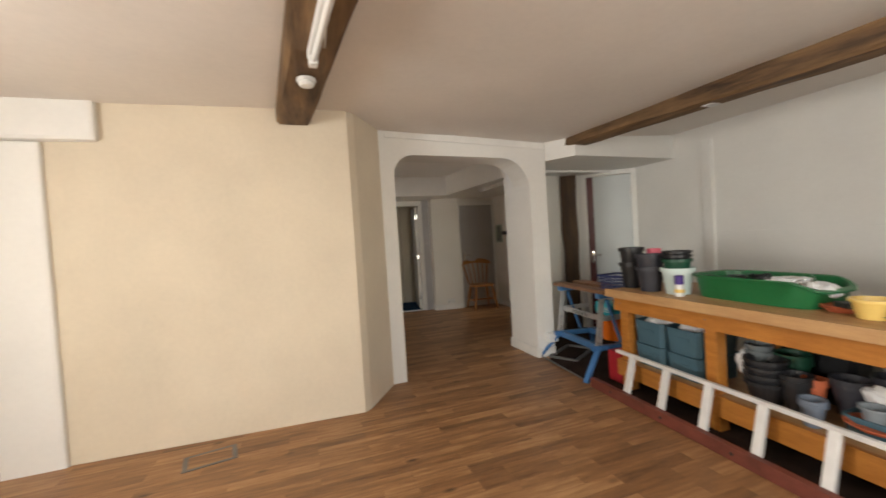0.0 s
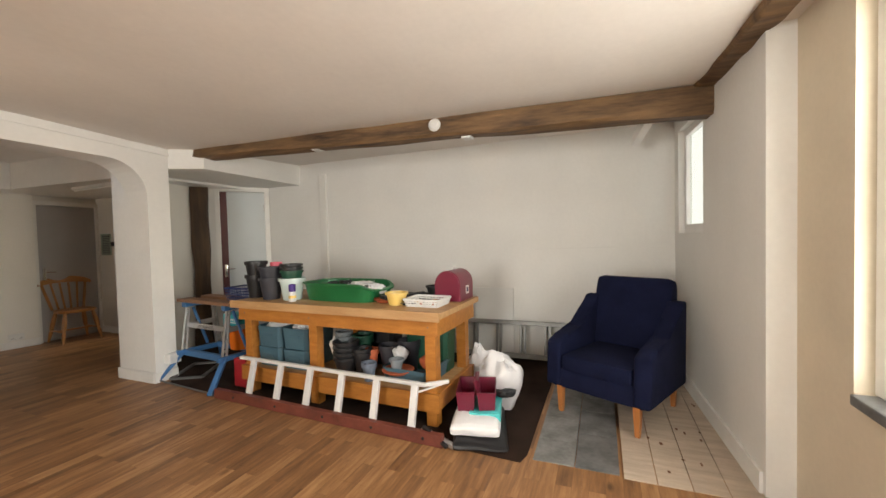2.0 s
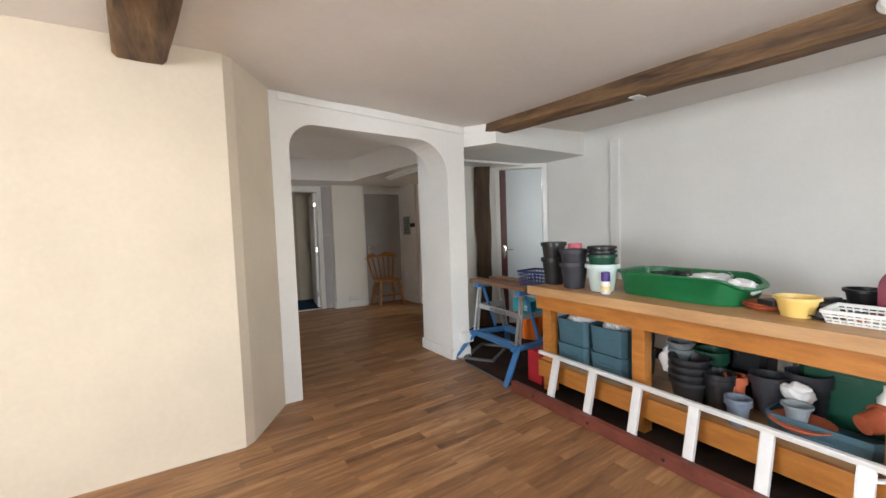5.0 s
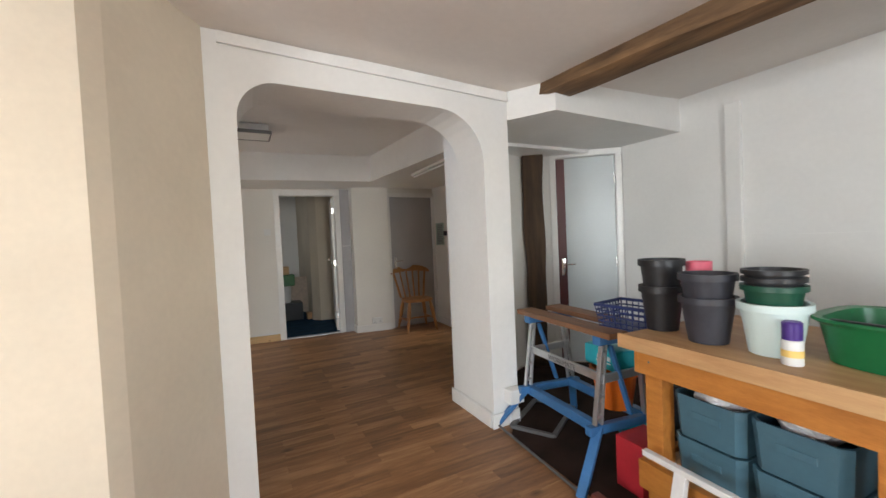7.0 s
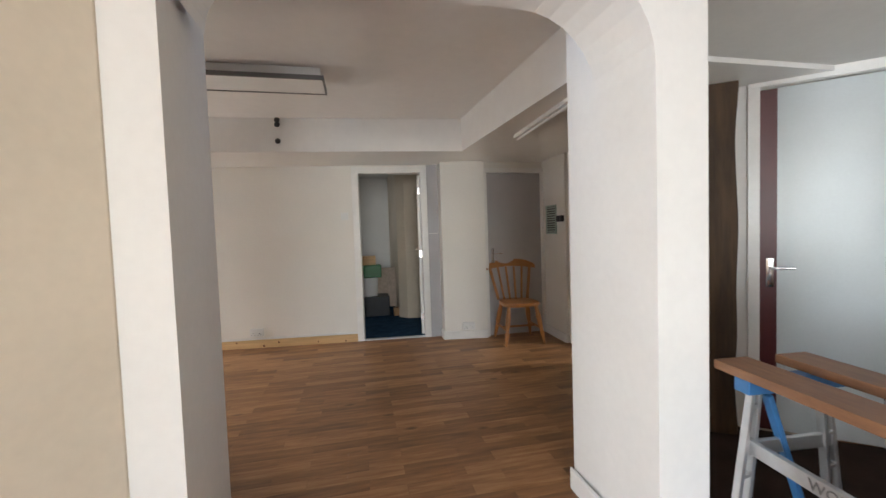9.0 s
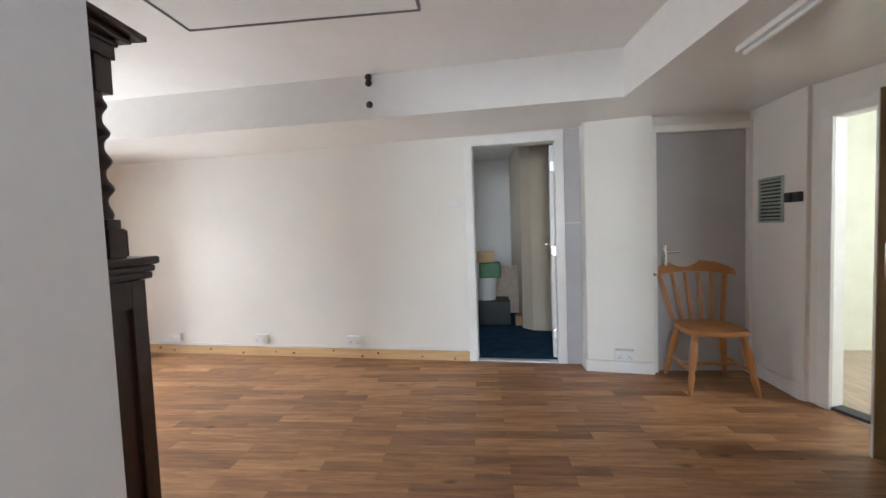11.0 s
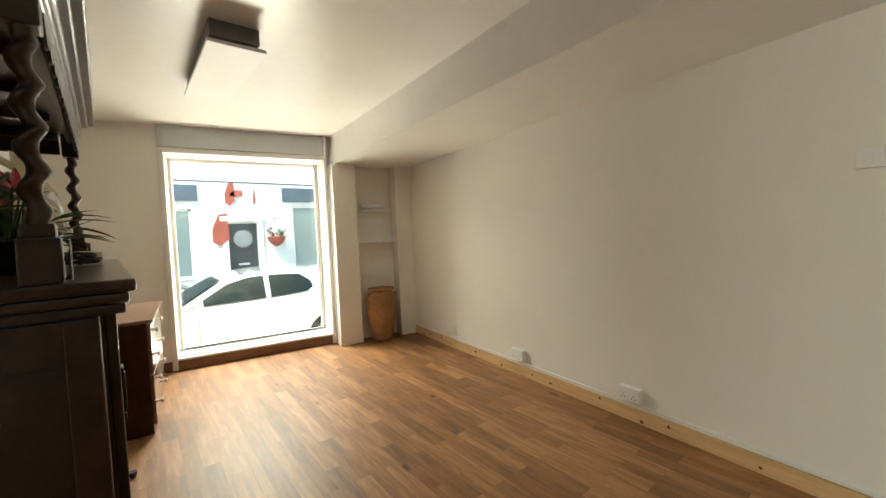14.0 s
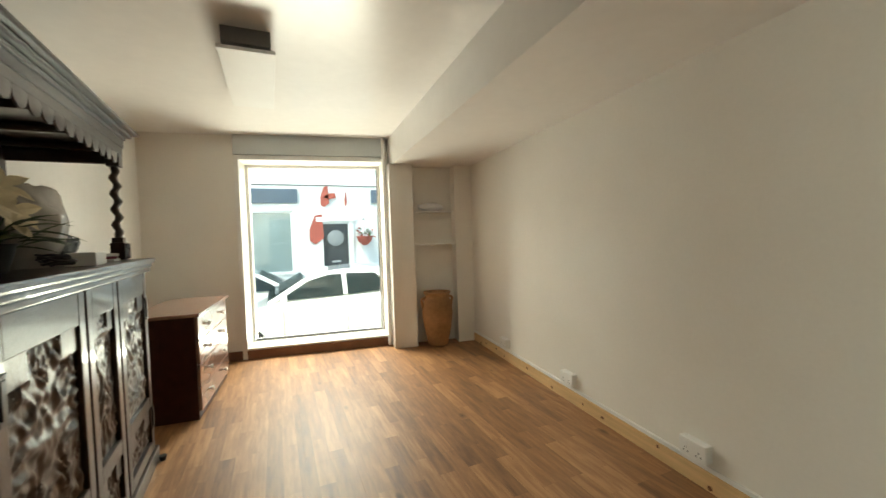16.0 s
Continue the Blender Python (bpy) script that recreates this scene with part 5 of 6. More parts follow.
# ---- shop window ----
def shop_window():
    t = thing("window_1", "large white framed shop window onto the street", "window", STREET @ pose(-0.37, 0, 0.10), kind="structure")
    w, h, e = 1.57, 2.12, 0.034
    for a, b in ((0, e), (w - e, w)):
        part("window_frame", box(-0.04, 0.05, a, b, 0, h, 0.006), M_GLOSS, t)
    part("window_frame", box(-0.041, 0.051, e, w - e, h - e, h, 0.006), M_GLOSS, t)
    part("window_frame", box(-0.041, 0.051, e, w - e, 0, e, 0.006), M_GLOSS, t)
    part("glazing_bead", box(0.05, 0.06, e, w - e, e, e + 0.014), M_CHARCOAL, t)
    part("glazing_bead", box(0.05, 0.06, w - e - 0.012, w - e, e + 0.014, h - e), M_DULL, t)
    g = part("pane", box(0.0, 0.006, e, w - e, e, h - e), M_GLASS, t)
    g.visible_shadow = False
    part("window_sill", box(0.06, 0.385, -0.01, w + 0.01, 0.0, 0.022, 0.006), M_GLOSS, t)


shop_window()
solid("window_casing", joined(box(0.001, 0.016, -0.045, 0.0, 0.0, 2.27, 0.004), box(0.001, 0.016, 1.57, 1.618, 0.0, C2 - 0.01, 0.004), box(0.001, 0.0155, 0.0, 1.57, 2.22, 2.27, 0.004)), M_GLOSS, "white painted window casing", "trim", STREET, "structure")
solid("window_header", box(0.001, 0.035, -0.045, 1.568, 2.272, C2 + 0.001, 0.004), M_PALEGREY, "pale painted header above the shop window", "trim", STREET, "structure")
solid("conduit_corner", rod((0.06, 1.585, 0.02), (0.06, 1.585, C2), 0.022), M_GLOSS, "white painted pipe in the window corner", "pipe", STREET, "structure", True)
solid("skirting_street", joined(bar((0.011, -1.0, 0.05), (0.011, -0.05, 0.05), 0.018, 0.1, 0.003), bar((0.011, 0.0, 0.05), (0.011, 1.569, 0.05), 0.02, 0.096, 0.003)), mat("dull_brown_wood", (0.20, 0.10, 0.06), 0.5, var=0.15), "brown wooden skirting under the shop window", "skirting", STREET, "structure")
for z in (1.20, 1.597):
    solid("niche_shelf", box(0.03, 0.155, 1.90, 2.41, z, z + 0.014, 0.003), M_GLOSS, "thin white shelf in the wall niche", "shelf", STREET, "structure")
crumpled("cloth", STREET @ pose(0.09, 2.13, 1.612), 0.05, 0.16, 0.10, M_BAG, "folded pale cloth on the niche shelf", 51, "cloth", 0.12)


def urn():
    t = thing("urn", "tall ochre earthenware urn standing in a niche", "urn", pose(-2.90, 7.40, 0))
    part("body", lathe([(0.09, 0), (0.12, 0.02), (0.16, 0.2), (0.185, 0.38), (0.175, 0.5), (0.145, 0.58), (0.14, 0.60), (0.162, 0.625), (0.162, 0.645), (0.13, 0.645), (0.125, 0.6), (0.15, 0.45)], 32), M_URN, t, "", True)
    for s in (-1, 1):
        part("handle", joined(rod((0, s * 0.14, 0.59), (0, s * 0.20, 0.56), 0.014), rod((0, s * 0.20, 0.56), (0, s * 0.185, 0.46), 0.014)), M_URN, t, "", True)


urn()


# ---- carved court cupboard ----
def twist(h, r=0.032, turns=4.5, n=70, k=14):
    """A barley-twist column."""
    bm = bmesh.new()
    rings = []
    for i in range(n + 1):
        f = i / n
        a = f * turns * 2 * math.pi
        e = min(1, 8 * f, 8 * (1 - f))
        ring = []
        for j in range(k):
            b = 2 * math.pi * j / k
            q = r * (0.84 + 0.22 * e * math.cos(b - a) + 0.06 * math.cos(2 * (b - a)))
            ring.append(bm.verts.new((q * math.cos(b) + 0.004 * e * math.cos(a), q * math.sin(b) + 0.004 * e * math.sin(a), f * h)))
        rings.append(ring)
    for p, q in zip(rings, rings[1:]):
        for j in range(k):
            bm.faces.new((p[j], p[(j + 1) % k], q[(j + 1) % k], q[j]))
    bm.faces.new(rings[0])
    bm.faces.new(rings[-1])
    return bm


def carving(w, h, seed):
    """A carved relief panel: mirrored scrolling foliage on a sunk ground, in the x-z plane, facing +y."""
    nx, nz = 54, int(54 * h / w)
    bm = bmesh.new()
    grid = []
    for j in range(nz + 1):
        row = []
        for i in range(nx + 1):
            x, z = (i / nx - 0.5) * w, j / nz * h
            ax = abs(x)
            p = Vector((ax * 15, z * 13, seed))
            s = math.sin(9 * noise.noise(p * 0.55) * 2 + 20 * math.hypot(ax - 0.07, (z % 0.22) - 0.11) * 2.2)
            q = 0.5 + 0.5 * s
            lobe = 0.5 + 0.5 * math.sin(z * 30 + ax * 42 * math.sin(z * 11 + seed))
            y = 0.016 * max(0, q * 0.75 + lobe * 0.5 - 0.45) + 0.004 * noise.noise(p * 3)
            e = min(1, (w / 2 - ax) / 0.012, z / 0.012, (h - z) / 0.012)
            top = 1 if z < h - 0.09 or ax < w * 0.22 else 0
            row.append(bm.verts.new((x, y * max(e, 0) * top + (0.013 if not top else 0), z)))
        grid.append(row)
    for a, b in zip(grid, grid[1:]):
        for i in range(nx):
            bm.faces.new((a[i], a[i + 1], b[i + 1], b[i]))
    return bm


def court_cupboard():
    t = thing("court_cupboard", "dark carved oak cupboard with barley-twist canopy", "cupboard", pose(0.262, 5.055, 0, 0, 0, 3.0) @ Matrix.Diagonal((1.05, 1, 0.994, 1)) @ pose(-0.315, -5.095, 0))
    x0, x1, yb, yf, zt = -1.30, 0.296, 4.46, 5.055, 1.245
    part("carcass", joined(box(x0, x1, yb, yf - 0.03, 0.06, zt - 0.05, 0.004)), M_DARK, t)
    part("plinth", box(x0 - 0.015, x1 + 0.015, yb, yf + 0.01, 0.0, 0.09, 0.008), M_DARK, t)
    part("top_board", box(x0 - 0.05, x1 + 0.019, yb, yf + 0.04, zt - 0.03, zt, 0.009), M_DARK, t)
    part("top_moulding", box(x0 - 0.03, x1 + 0.012, yb, yf + 0.026, zt - 0.055, zt - 0.031, 0.008), M_DARK, t)
    part("top_moulding", box(x0 - 0.015, x1 + 0.006, yb, yf + 0.018, zt - 0.08, zt - 0.056, 0.006), M_DARK, t)
    # end panels
    for xe, s in ((x1, 1), (x0, -1)):
        for y in (yb + 0.02, (yb + yf) / 2 - 0.03, yf - 0.09):
            part("end_stile", box(min(xe, xe + s * 0.014), max(xe, xe + s * 0.014), y, y + 0.06, 0.09, zt - 0.081, 0.003), M_DARK, t)
        for z0, z1 in ((0.09, 0.2), (1.07, zt - 0.081)):
            part("end_rail", box(min(xe, xe + s * 0.013), max(xe, xe + s * 0.013), yb + 0.02, yf - 0.03, z0, z1, 0.003), M_DARK, t)
    # front: two doors and a fixed middle panel
    for a, b, is_door in ((0.215, -0.36, True), (-0.38, -0.74, False), (-0.76, -1.26, True)):
        w = a - b
        c = (a + b) / 2
        dr = part("door" if is_door else "front_panel", box(b, a, yf - 0.03, yf - 0.024, 0.10, zt - 0.085), M_DARK, t)
        for x in (b, a - 0.055):
            part("stile", box(x, x + 0.055, yf - 0.024, yf, 0.10, zt - 0.085, 0.004), M_DARK, dr)
        for z0, z1 in ((1.04, zt - 0.085), (0.36, 0.43), (0.10, 0.16)):
            part("rail", box(b + 0.055, a - 0.055, yf - 0.024, yf - 0.001, z0, z1, 0.004), M_DARK, dr)
        part("carved_panel", moved(carving(w - 0.11, 0.61, 3 + c * 7), pose(c, yf - 0.022, 0.43)), M_CARVE, dr, "carved scrolling foliage panel", True)
        part("carved_panel", moved(carving(w - 0.11, 0.20, 9 + c * 5), pose(c, yf - 0.022, 0.16)), M_CARVE, dr, "small carved foliage panel", True)
        if is_door:
            hx = a - 0.03 if c > -0.3 else b + 0.03
            for z in (0.95, 0.30):
                part("hinge", joined(box(hx - 0.012, hx + 0.012, yf, yf + 0.008, z - 0.05, z + 0.05, 0.002), box(hx - 0.022, hx + 0.022, yf, yf + 0.006, z - 0.065, z - 0.05, 0.002), box(hx - 0.022, hx + 0.022, yf, yf + 0.006, z + 0.05, z + 0.065, 0.002)), M_BLACK, dr, "black iron hinge")
    # upper stage
    part("back_board", box(x0 + 0.02, x1 - 0.02, yb, yb + 0.025, zt, 1.86), M_DARK, t)
    for i in range(4):
        a = x0 + 0.06 + i * 0.37
        part("back_panel", moved(carving(0.26, 0.28, 20 + i), pose(a + 0.14, yb + 0.026, zt + 0.22)), M_CARVE, t, "carved back panel", True)
    part("back_shelf", box(x0 + 0.03, x1 - 0.03, yb + 0.026, yb + 0.12, zt + 0.14, zt + 0.16, 0.004), M_DARK, t)
    for x in (x0 + 0.03, x1 - 0.030):
        part("column_base", joined(box(x - 0.034, x + 0.034, 4.906, 4.974, zt, zt + 0.10, 0.005), box(x - 0.027, x + 0.027, 4.913, 4.967, zt + 0.10, zt + 0.13, 0.004)), M_DARK, t)
        part("carved_face", moved(carving(0.056, 0.088, 40 + x), pose(x, 4.974, zt + 0.006)), M_CARVE, t, "carved base block face", True)
        part("column", moved(twist(0.41, 0.023), pose(x, 4.94, zt + 0.13)), M_DARK, t, "barley-twist column", True)
        part("column_head", box(x - 0.032, x + 0.032, 4.908, 4.972, zt + 0.54, zt + 0.70, 0.005), M_DARK, t)
    part("canopy", box(x0 - 0.01, x1 + 0.01, yb, 4.98, 1.90, 1.945, 0.004), M_DARK, t)
    part("frieze", box(x0, x1, 4.93, 4.975, 1.855, 1.90, 0.004), M_DARK, t)
    for x in (x0 + 0.01, x1 - 0.03):
        part("side_frieze", box(x, x + 0.02, yb, 4.90, 1.80, 1.90, 0.004), M_DARK, t)
    for i in range(5):
        part("canopy_rib", box(x0 + 0.05 + i * 0.36, x0 + 0.085 + i * 0.36, yb + 0.03, 4.90, 1.865, 1.899, 0.004), M_DARK, t)
    for k, (o, z) in enumerate(((0.015, 1.945), (0.04, 1.965), (0.07, 1.985))):
        part("cornice", box(x0 - o, x1 + o, yb, 4.975 + o, z, z + 0.02, 0.006), M_DARK, t)
    n = 15
    for i in range(n):
        w = (x1 - x0 - 0.18) / n
        a = x0 + 0.09 + (i + 0.5) * w
        sc = lathe([(0.001, 0.0), (w * 0.30, 0.001), (w * 0.42, 0.008), (w * 0.50, 0.010), (w * 0.5, 0.018), (0.002, 0.02)], 16)
        part("scallop", moved(sc, pose(a, 4.955, 1.845, -90, 0, 0) @ Matrix.Diagonal((1, 1.15, 1, 1))), M_DARK, t, "", True)
    part("foot", moved(lathe([(0.015, 0), (0.02, 0.02), (0.02, 0.03)]), pose(x0 + 0.02, yf + 0.03, 0)), M_BLACK, t)


court_cupboard()


# ---- things on the cupboard ----
M_PETAL = mat("cream_petal", (0.74, 0.66, 0.46), 0.6, var=0.08)
M_RED = mat("red_petal", (0.42, 0.02, 0.05), 0.6, var=0.15)
M_LEAF = mat("artificial_leaf", (0.05, 0.10, 0.02), 0.5, var=0.2)


def leaf(w, n, bend):
    bm = bmesh.new()
    rows = []
    for i in range(6):
        f = i / 5
        ww = w * math.sin(math.pi * min(0.98, f * 0.9 + 0.08)) / 2
        z = bend * f * f * n
        rows.append([bm.verts.new((f * n, -ww, z + ww * 0.3)), bm.verts.new((f * n, 0, z)), bm.verts.new((f * n, ww, z + ww * 0.3))])
    for a, b in zip(rows, rows[1:]):
        for k in (0, 1):
            bm.faces.new((a[k], a[k + 1], b[k + 1], b[k]))
    return bm


def bouquet(m, label, flowers, seed):
    r = random.Random(seed)
    t = thing("flower_arrangement", label, "artificial flowers", m)
    part("pot", lathe([(0.055, 0), (0.08, 0.09), (0.085, 0.10), (0.07, 0.10), (0.05, 0.02)]), M_BLACK, t, "black plastic pot", True)
    for i in range(34):
        az, el, n = r.uniform(0, 360), r.uniform(5, 65), r.uniform(0.10, 0.17)
        base = pose(0, 0, 0.08 + r.uniform(0, 0.12), 0, 0, az) @ pose(r.uniform(0.02, 0.12), 0, 0, 0, -el, 0)
        part("leaf", moved(leaf(r.uniform(0.03, 0.05), n, -0.35), base), M_LEAF, t)
    for (x, y, z, mm, s) in flowers:
        bms = []
        for k in range(6):
            bms.append(moved(leaf(0.035 * s, 0.075 * s, -0.2), pose(x, y, z, r.uniform(-20, 20), r.uniform(-20, 20), 0) @ pose(0, 0, 0, 60, 0, 160) @ pose(0, 0, 0, 0, 0, k * 60) @ pose(0, 0, 0, 0, -25, 0)))
        part("flower", joined(*bms), mm, t)
        part("stem", rod((0, 0, 0.08), (x, y, z), 0.003, n=6), M_LEAF, t)


bouquet(pose(-0.354, 4.755, 1.238), "artificial cream lilies with long green leaves", [(-0.04, 0.03, 0.30, M_PETAL, 1.3), (0.06, 0.05, 0.24, M_PETAL, 1.2), (-0.12, 0.02, 0.22, M_PETAL, 1.3), (0.0, 0.08, 0.17, M_PETAL, 1.0), (0.02, -0.04, 0.35, M_PETAL, 1.0), (0.16, 0.04, 0.25, M_RED, 0.9)], 3)
bouquet(pose(-0.039, 4.675, 1.238), "artificial red flowers with dark green leaves", [(0.08, 0.02, 0.18, M_RED, 1.3), (0.04, -0.05, 0.26, M_RED, 1.2), (-0.05, 0.06, 0.22, M_RED, 1.1), (0.10, -0.03, 0.10, M_RED, 1.1), (0.0, 0.0, 0.30, M_PETAL, 1.2)], 6)
crumpled("wrapped_vase", pose(-0.690, 4.715, 1.239), 0.15, 0.13, 0.34, mat("clear_wrap", (0.42, 0.40, 0.36), 0.2, var=0.15, bump=0.6, bscale=14), "bulky ornament wrapped in crinkled clear plastic", 61, "wrapped ornament", 0.12)
solid("white_carton", box(-0.10, 0.10, -0.05, 0.05, 0, 0.055, 0.003), M_WPLAST, "small white cardboard box on the cupboard", "box", pose(-0.753, 4.885, 1.239, 0, 0, 8))
for i in range(3):
    solid("notebook", box(-0.055, 0.055, -0.04, 0.04, i * 0.014, i * 0.014 + 0.013, 0.002), (M_WPLAST, M_MAROON, M_WPLAST)[i], "small stacked booklet on the cupboard", "booklet", pose(-1.079, 4.855, 1.239, 0, 0, 5 + 9 * i), group="booklets")
crumpled("dark_ornament", pose(-1.005, 4.675, 1.239), 0.10, 0.08, 0.15, M_BLACK, "dark glossy ornament on the cupboard", 71, "ornament", 0.3)
coil("wire_tangle", pose(-0.459, 4.895, 1.228), 0.05, 5, 0.004, M_CHARCOAL, "tangle of dark metal trinkets", 25)
crumpled("yellow_cloth", pose(0.024, 4.575, 1.239), 0.06, 0.06, 0.05, mat("yellow_cloth", (0.7, 0.42, 0.03), 0.8), "small yellow cloth on the cupboard", 81, "cloth", 0.2)


# ---- chest of drawers ----
def chest():
    t = thing("chest_of_drawers", "mahogany chest of drawers with pale round knobs", "chest of drawers", pose(-1.93, 5.09, 0, 0, 0, -5) @ Matrix.Diagonal((1.22, 1, 1.03, 1)))
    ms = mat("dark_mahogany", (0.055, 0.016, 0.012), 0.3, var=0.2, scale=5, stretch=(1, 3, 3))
    # Window's reflection on front and top is put into this paler base colour.
    mf = mat("reflection_pale_mahogany", (0.34, 0.20, 0.15), 0.22, var=0.12, scale=5, stretch=(1, 3, 3), coat=0.6)
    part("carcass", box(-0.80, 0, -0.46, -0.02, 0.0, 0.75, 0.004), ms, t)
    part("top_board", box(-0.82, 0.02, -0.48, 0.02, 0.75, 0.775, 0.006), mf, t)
    for i in range(4):
        z = 0.06 + i * 0.172
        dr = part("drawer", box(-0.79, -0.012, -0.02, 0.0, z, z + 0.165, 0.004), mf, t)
        for x in (-0.20, -0.60):
            part("knob", moved(lathe([(0.008, 0), (0.008, 0.012), (0.018, 0.018), (0.018, 0.026), (0.008, 0.032)], 14), pose(x, 0, z + 0.085, -90, 0, 0)), M_WPLAST, dr, "pale round knob", True)


chest()

# ---- store room clutter ----
solid("green_crate", joined(box(-0.13, 0.15, -0.12, 0.12, 0, 0.20, 0.015)), mat("bright_green_plastic", (0.008, 0.14, 0.02), 0.4), "bright green plastic crate on a stool", "crate", pose(1.55, 9.0, 0.62))
solid("white_tub", lathe([(0.13, 0), (0.15, 0.28), (0.155, 0.30), (0.14, 0.30), (0.12, 0.01)]), M_WPLAST, "white plastic tub in the store room", "tub", pose(1.50, 9.02, 0.32), smooth=True)
solid("storage_chest", joined(box(-0.26, 0.26, -0.2, 0.2, 0.0, 0.31, 0.01)), M_BLACK, "black chest on the carpet", "chest", pose(1.55, 9.05, 0.004))
solid("folded_table", joined(box(-0.22, 0.22, -0.012, 0.012, 0.08, 0.72, 0.006), bar((-0.2, -0.02, 0.0), (-0.2, -0.02, 0.74), 0.025, 0.025), bar((0.2, -0.02, 0.0), (0.2, -0.02, 0.74), 0.025, 0.025), bar((-0.22, -0.02, 0.73), (0.22, -0.02, 0.73), 0.025, 0.025)), M_BARE, "folded pale table leaning by the wall", "table", pose(1.82, 9.2, 0.004, -4, 0, -8))
solid("wooden_box", box(-0.07, 0.07, -0.06, 0.06, 0, 0.12, 0.004), M_TOP, "small wooden box on the blue carpet", "box", pose(1.94, 8.85, 0.004))
solid("card_box", box(-0.12, 0.12, -0.1, 0.1, 0, 0.14, 0.004), M_PINE, "brown cardboard box on a crate", "box", pose(1.50, 9.05, 0.821))


# ---- street ----
G = -0.72
solid("road", box(-60, -3.92, -50, 60, G - 0.3, G), M_TARMAC, "grey asphalt street", "road", kind="structure")
solid("pavement", box(-5.15, -3.91, -50, 60, G - 0.1, G + 0.11, 0.01), M_PAVE, "concrete pavement before the shop", "pavement", kind="structure")
solid("pavement_far", box(-9.5, -8.6, -50, 60, G - 0.1, G + 0.11, 0.01), M_PAVE, "concrete pavement across the street", "pavement", kind="structure")


def house():
    t = thing("house", "white rendered terrace with shopfronts across the street", "house", pose(-9.5, 0, G))
    ops = [(4.90, 6.08, 1.17, 2.80), (6.82, 7.50, 0.11, 2.44), (8.39, 9.55, 1.17, 2.88), (1.5, 3.2, 1.25, 2.75), (10.9, 12.4, 1.25, 2.75)]
    bms, y = [], -14.0
    for a, b, lo, hi in sorted(ops):
        bms += [box(-0.3, 0, y, a, 0, 3.3), box(-0.3, 0, a, b, 0, lo), box(-0.3, 0, a, b, hi, 3.3)]
        y = b
    bms += [box(-0.3, 0, y, 24, 0, 3.3)]
    up = [(a, a + 0.95) for a in (-12.5, -10, -7.5, -5, -2.5, 0, 2.5, 5, 7.6, 10.2, 13, 16, 19)]
    y = -14.0
    for a, b in up:
        bms += [box(-0.3, 0, y, a, 3.3, 6.4), box(-0.3, 0, a, b, 3.3, 4.0), box(-0.3, 0, a, b, 5.5, 6.4)]
        y = b
    bms += [box(-0.3, 0, y, 24, 3.3, 6.4)]
    part("wall", joined(*bms), M_RENDER, t)
    part("roof", moved(prism([(0.2, 0), (-4, 2.4), (-4.2, 2.2), (0.2, -0.15)], -14, 24), pose(0, 0, 6.45) @ Matrix(((1, 0, 0, 0), (0, 0, 1, 0), (0, 1, 0, 0), (0, 0, 0, 1)))), M_SLATE, t)
    ms = mat("blue_grey_sign", (0.09, 0.12, 0.16), 0.4)
    mgl = mat("pale_shop_glass", (0.24, 0.30, 0.30), 0.06, var=0.1, scale=2)
    for a, b, lo, hi in ops:
        if lo > 0.2:
            w = part("window", joined(box(-0.12, -0.04, a, a + 0.05, lo, hi), box(-0.12, -0.04, b - 0.05, b, lo, hi), box(-0.12, -0.04, a, b, hi - 0.05, hi), box(-0.12, 0.03, a, b, lo - 0.03, lo + 0.05)), M_GLOSS, t)
            part("pane", box(-0.10, -0.09, a + 0.05, b - 0.05, lo + 0.05, hi - 0.05), mgl, w)
            part("sign", box(0.0, 0.07, a - 0.24, b + 0.14, 2.99, 3.36, 0.01), ms, t, "blue-grey shop sign band")
    dr = part("door", box(-0.14, -0.08, 6.82, 7.50, 0.11, 2.44), mat("black_door_paint", (0.05, 0.055, 0.06), 0.3), t, "dark painted front door")
    part("wreath", moved(lathe([(0.14, 0), (0.22, 0.02), (0.22, 0.05), (0.14, 0.07)], 24), pose(-0.08, 7.16, 2.05, 0, 90, 0)), mat("grey_wreath", (0.30, 0.31, 0.31), 0.8), dr, "round grey wreath", True)
    part("letter_plate", box(-0.08, -0.07, 7.03, 7.29, 1.38, 1.44), M_STEEL, dr)
    part("door_surround", joined(box(0, 0.05, 6.69, 6.82, 0.11, 2.5), box(0, 0.05, 7.50, 7.63, 0.11, 2.5), box(0, 0.08, 6.65, 7.67, 2.5, 2.62)), M_GLOSS, t)
    for a, b in up:
        w = part("window", joined(box(-0.12, -0.04, a, a + 0.05, 4.0, 5.5), box(-0.12, -0.04, b - 0.05, b, 4.0, 5.5), box(-0.12, -0.04, a, b, 5.45, 5.5), box(-0.12, -0.04, a, b, 4.72, 4.77), box(-0.12, 0.05, a, b, 3.95, 4.04)), M_GLOSS, t)
        part("pane", box(-0.10, -0.09, a + 0.05, b - 0.05, 4.05, 5.45), M_DKGLASS, w)


house()
M_FLAG = mat("red_brick_cloth", (0.42, 0.10, 0.07), 0.8, var=0.15, scale=12)
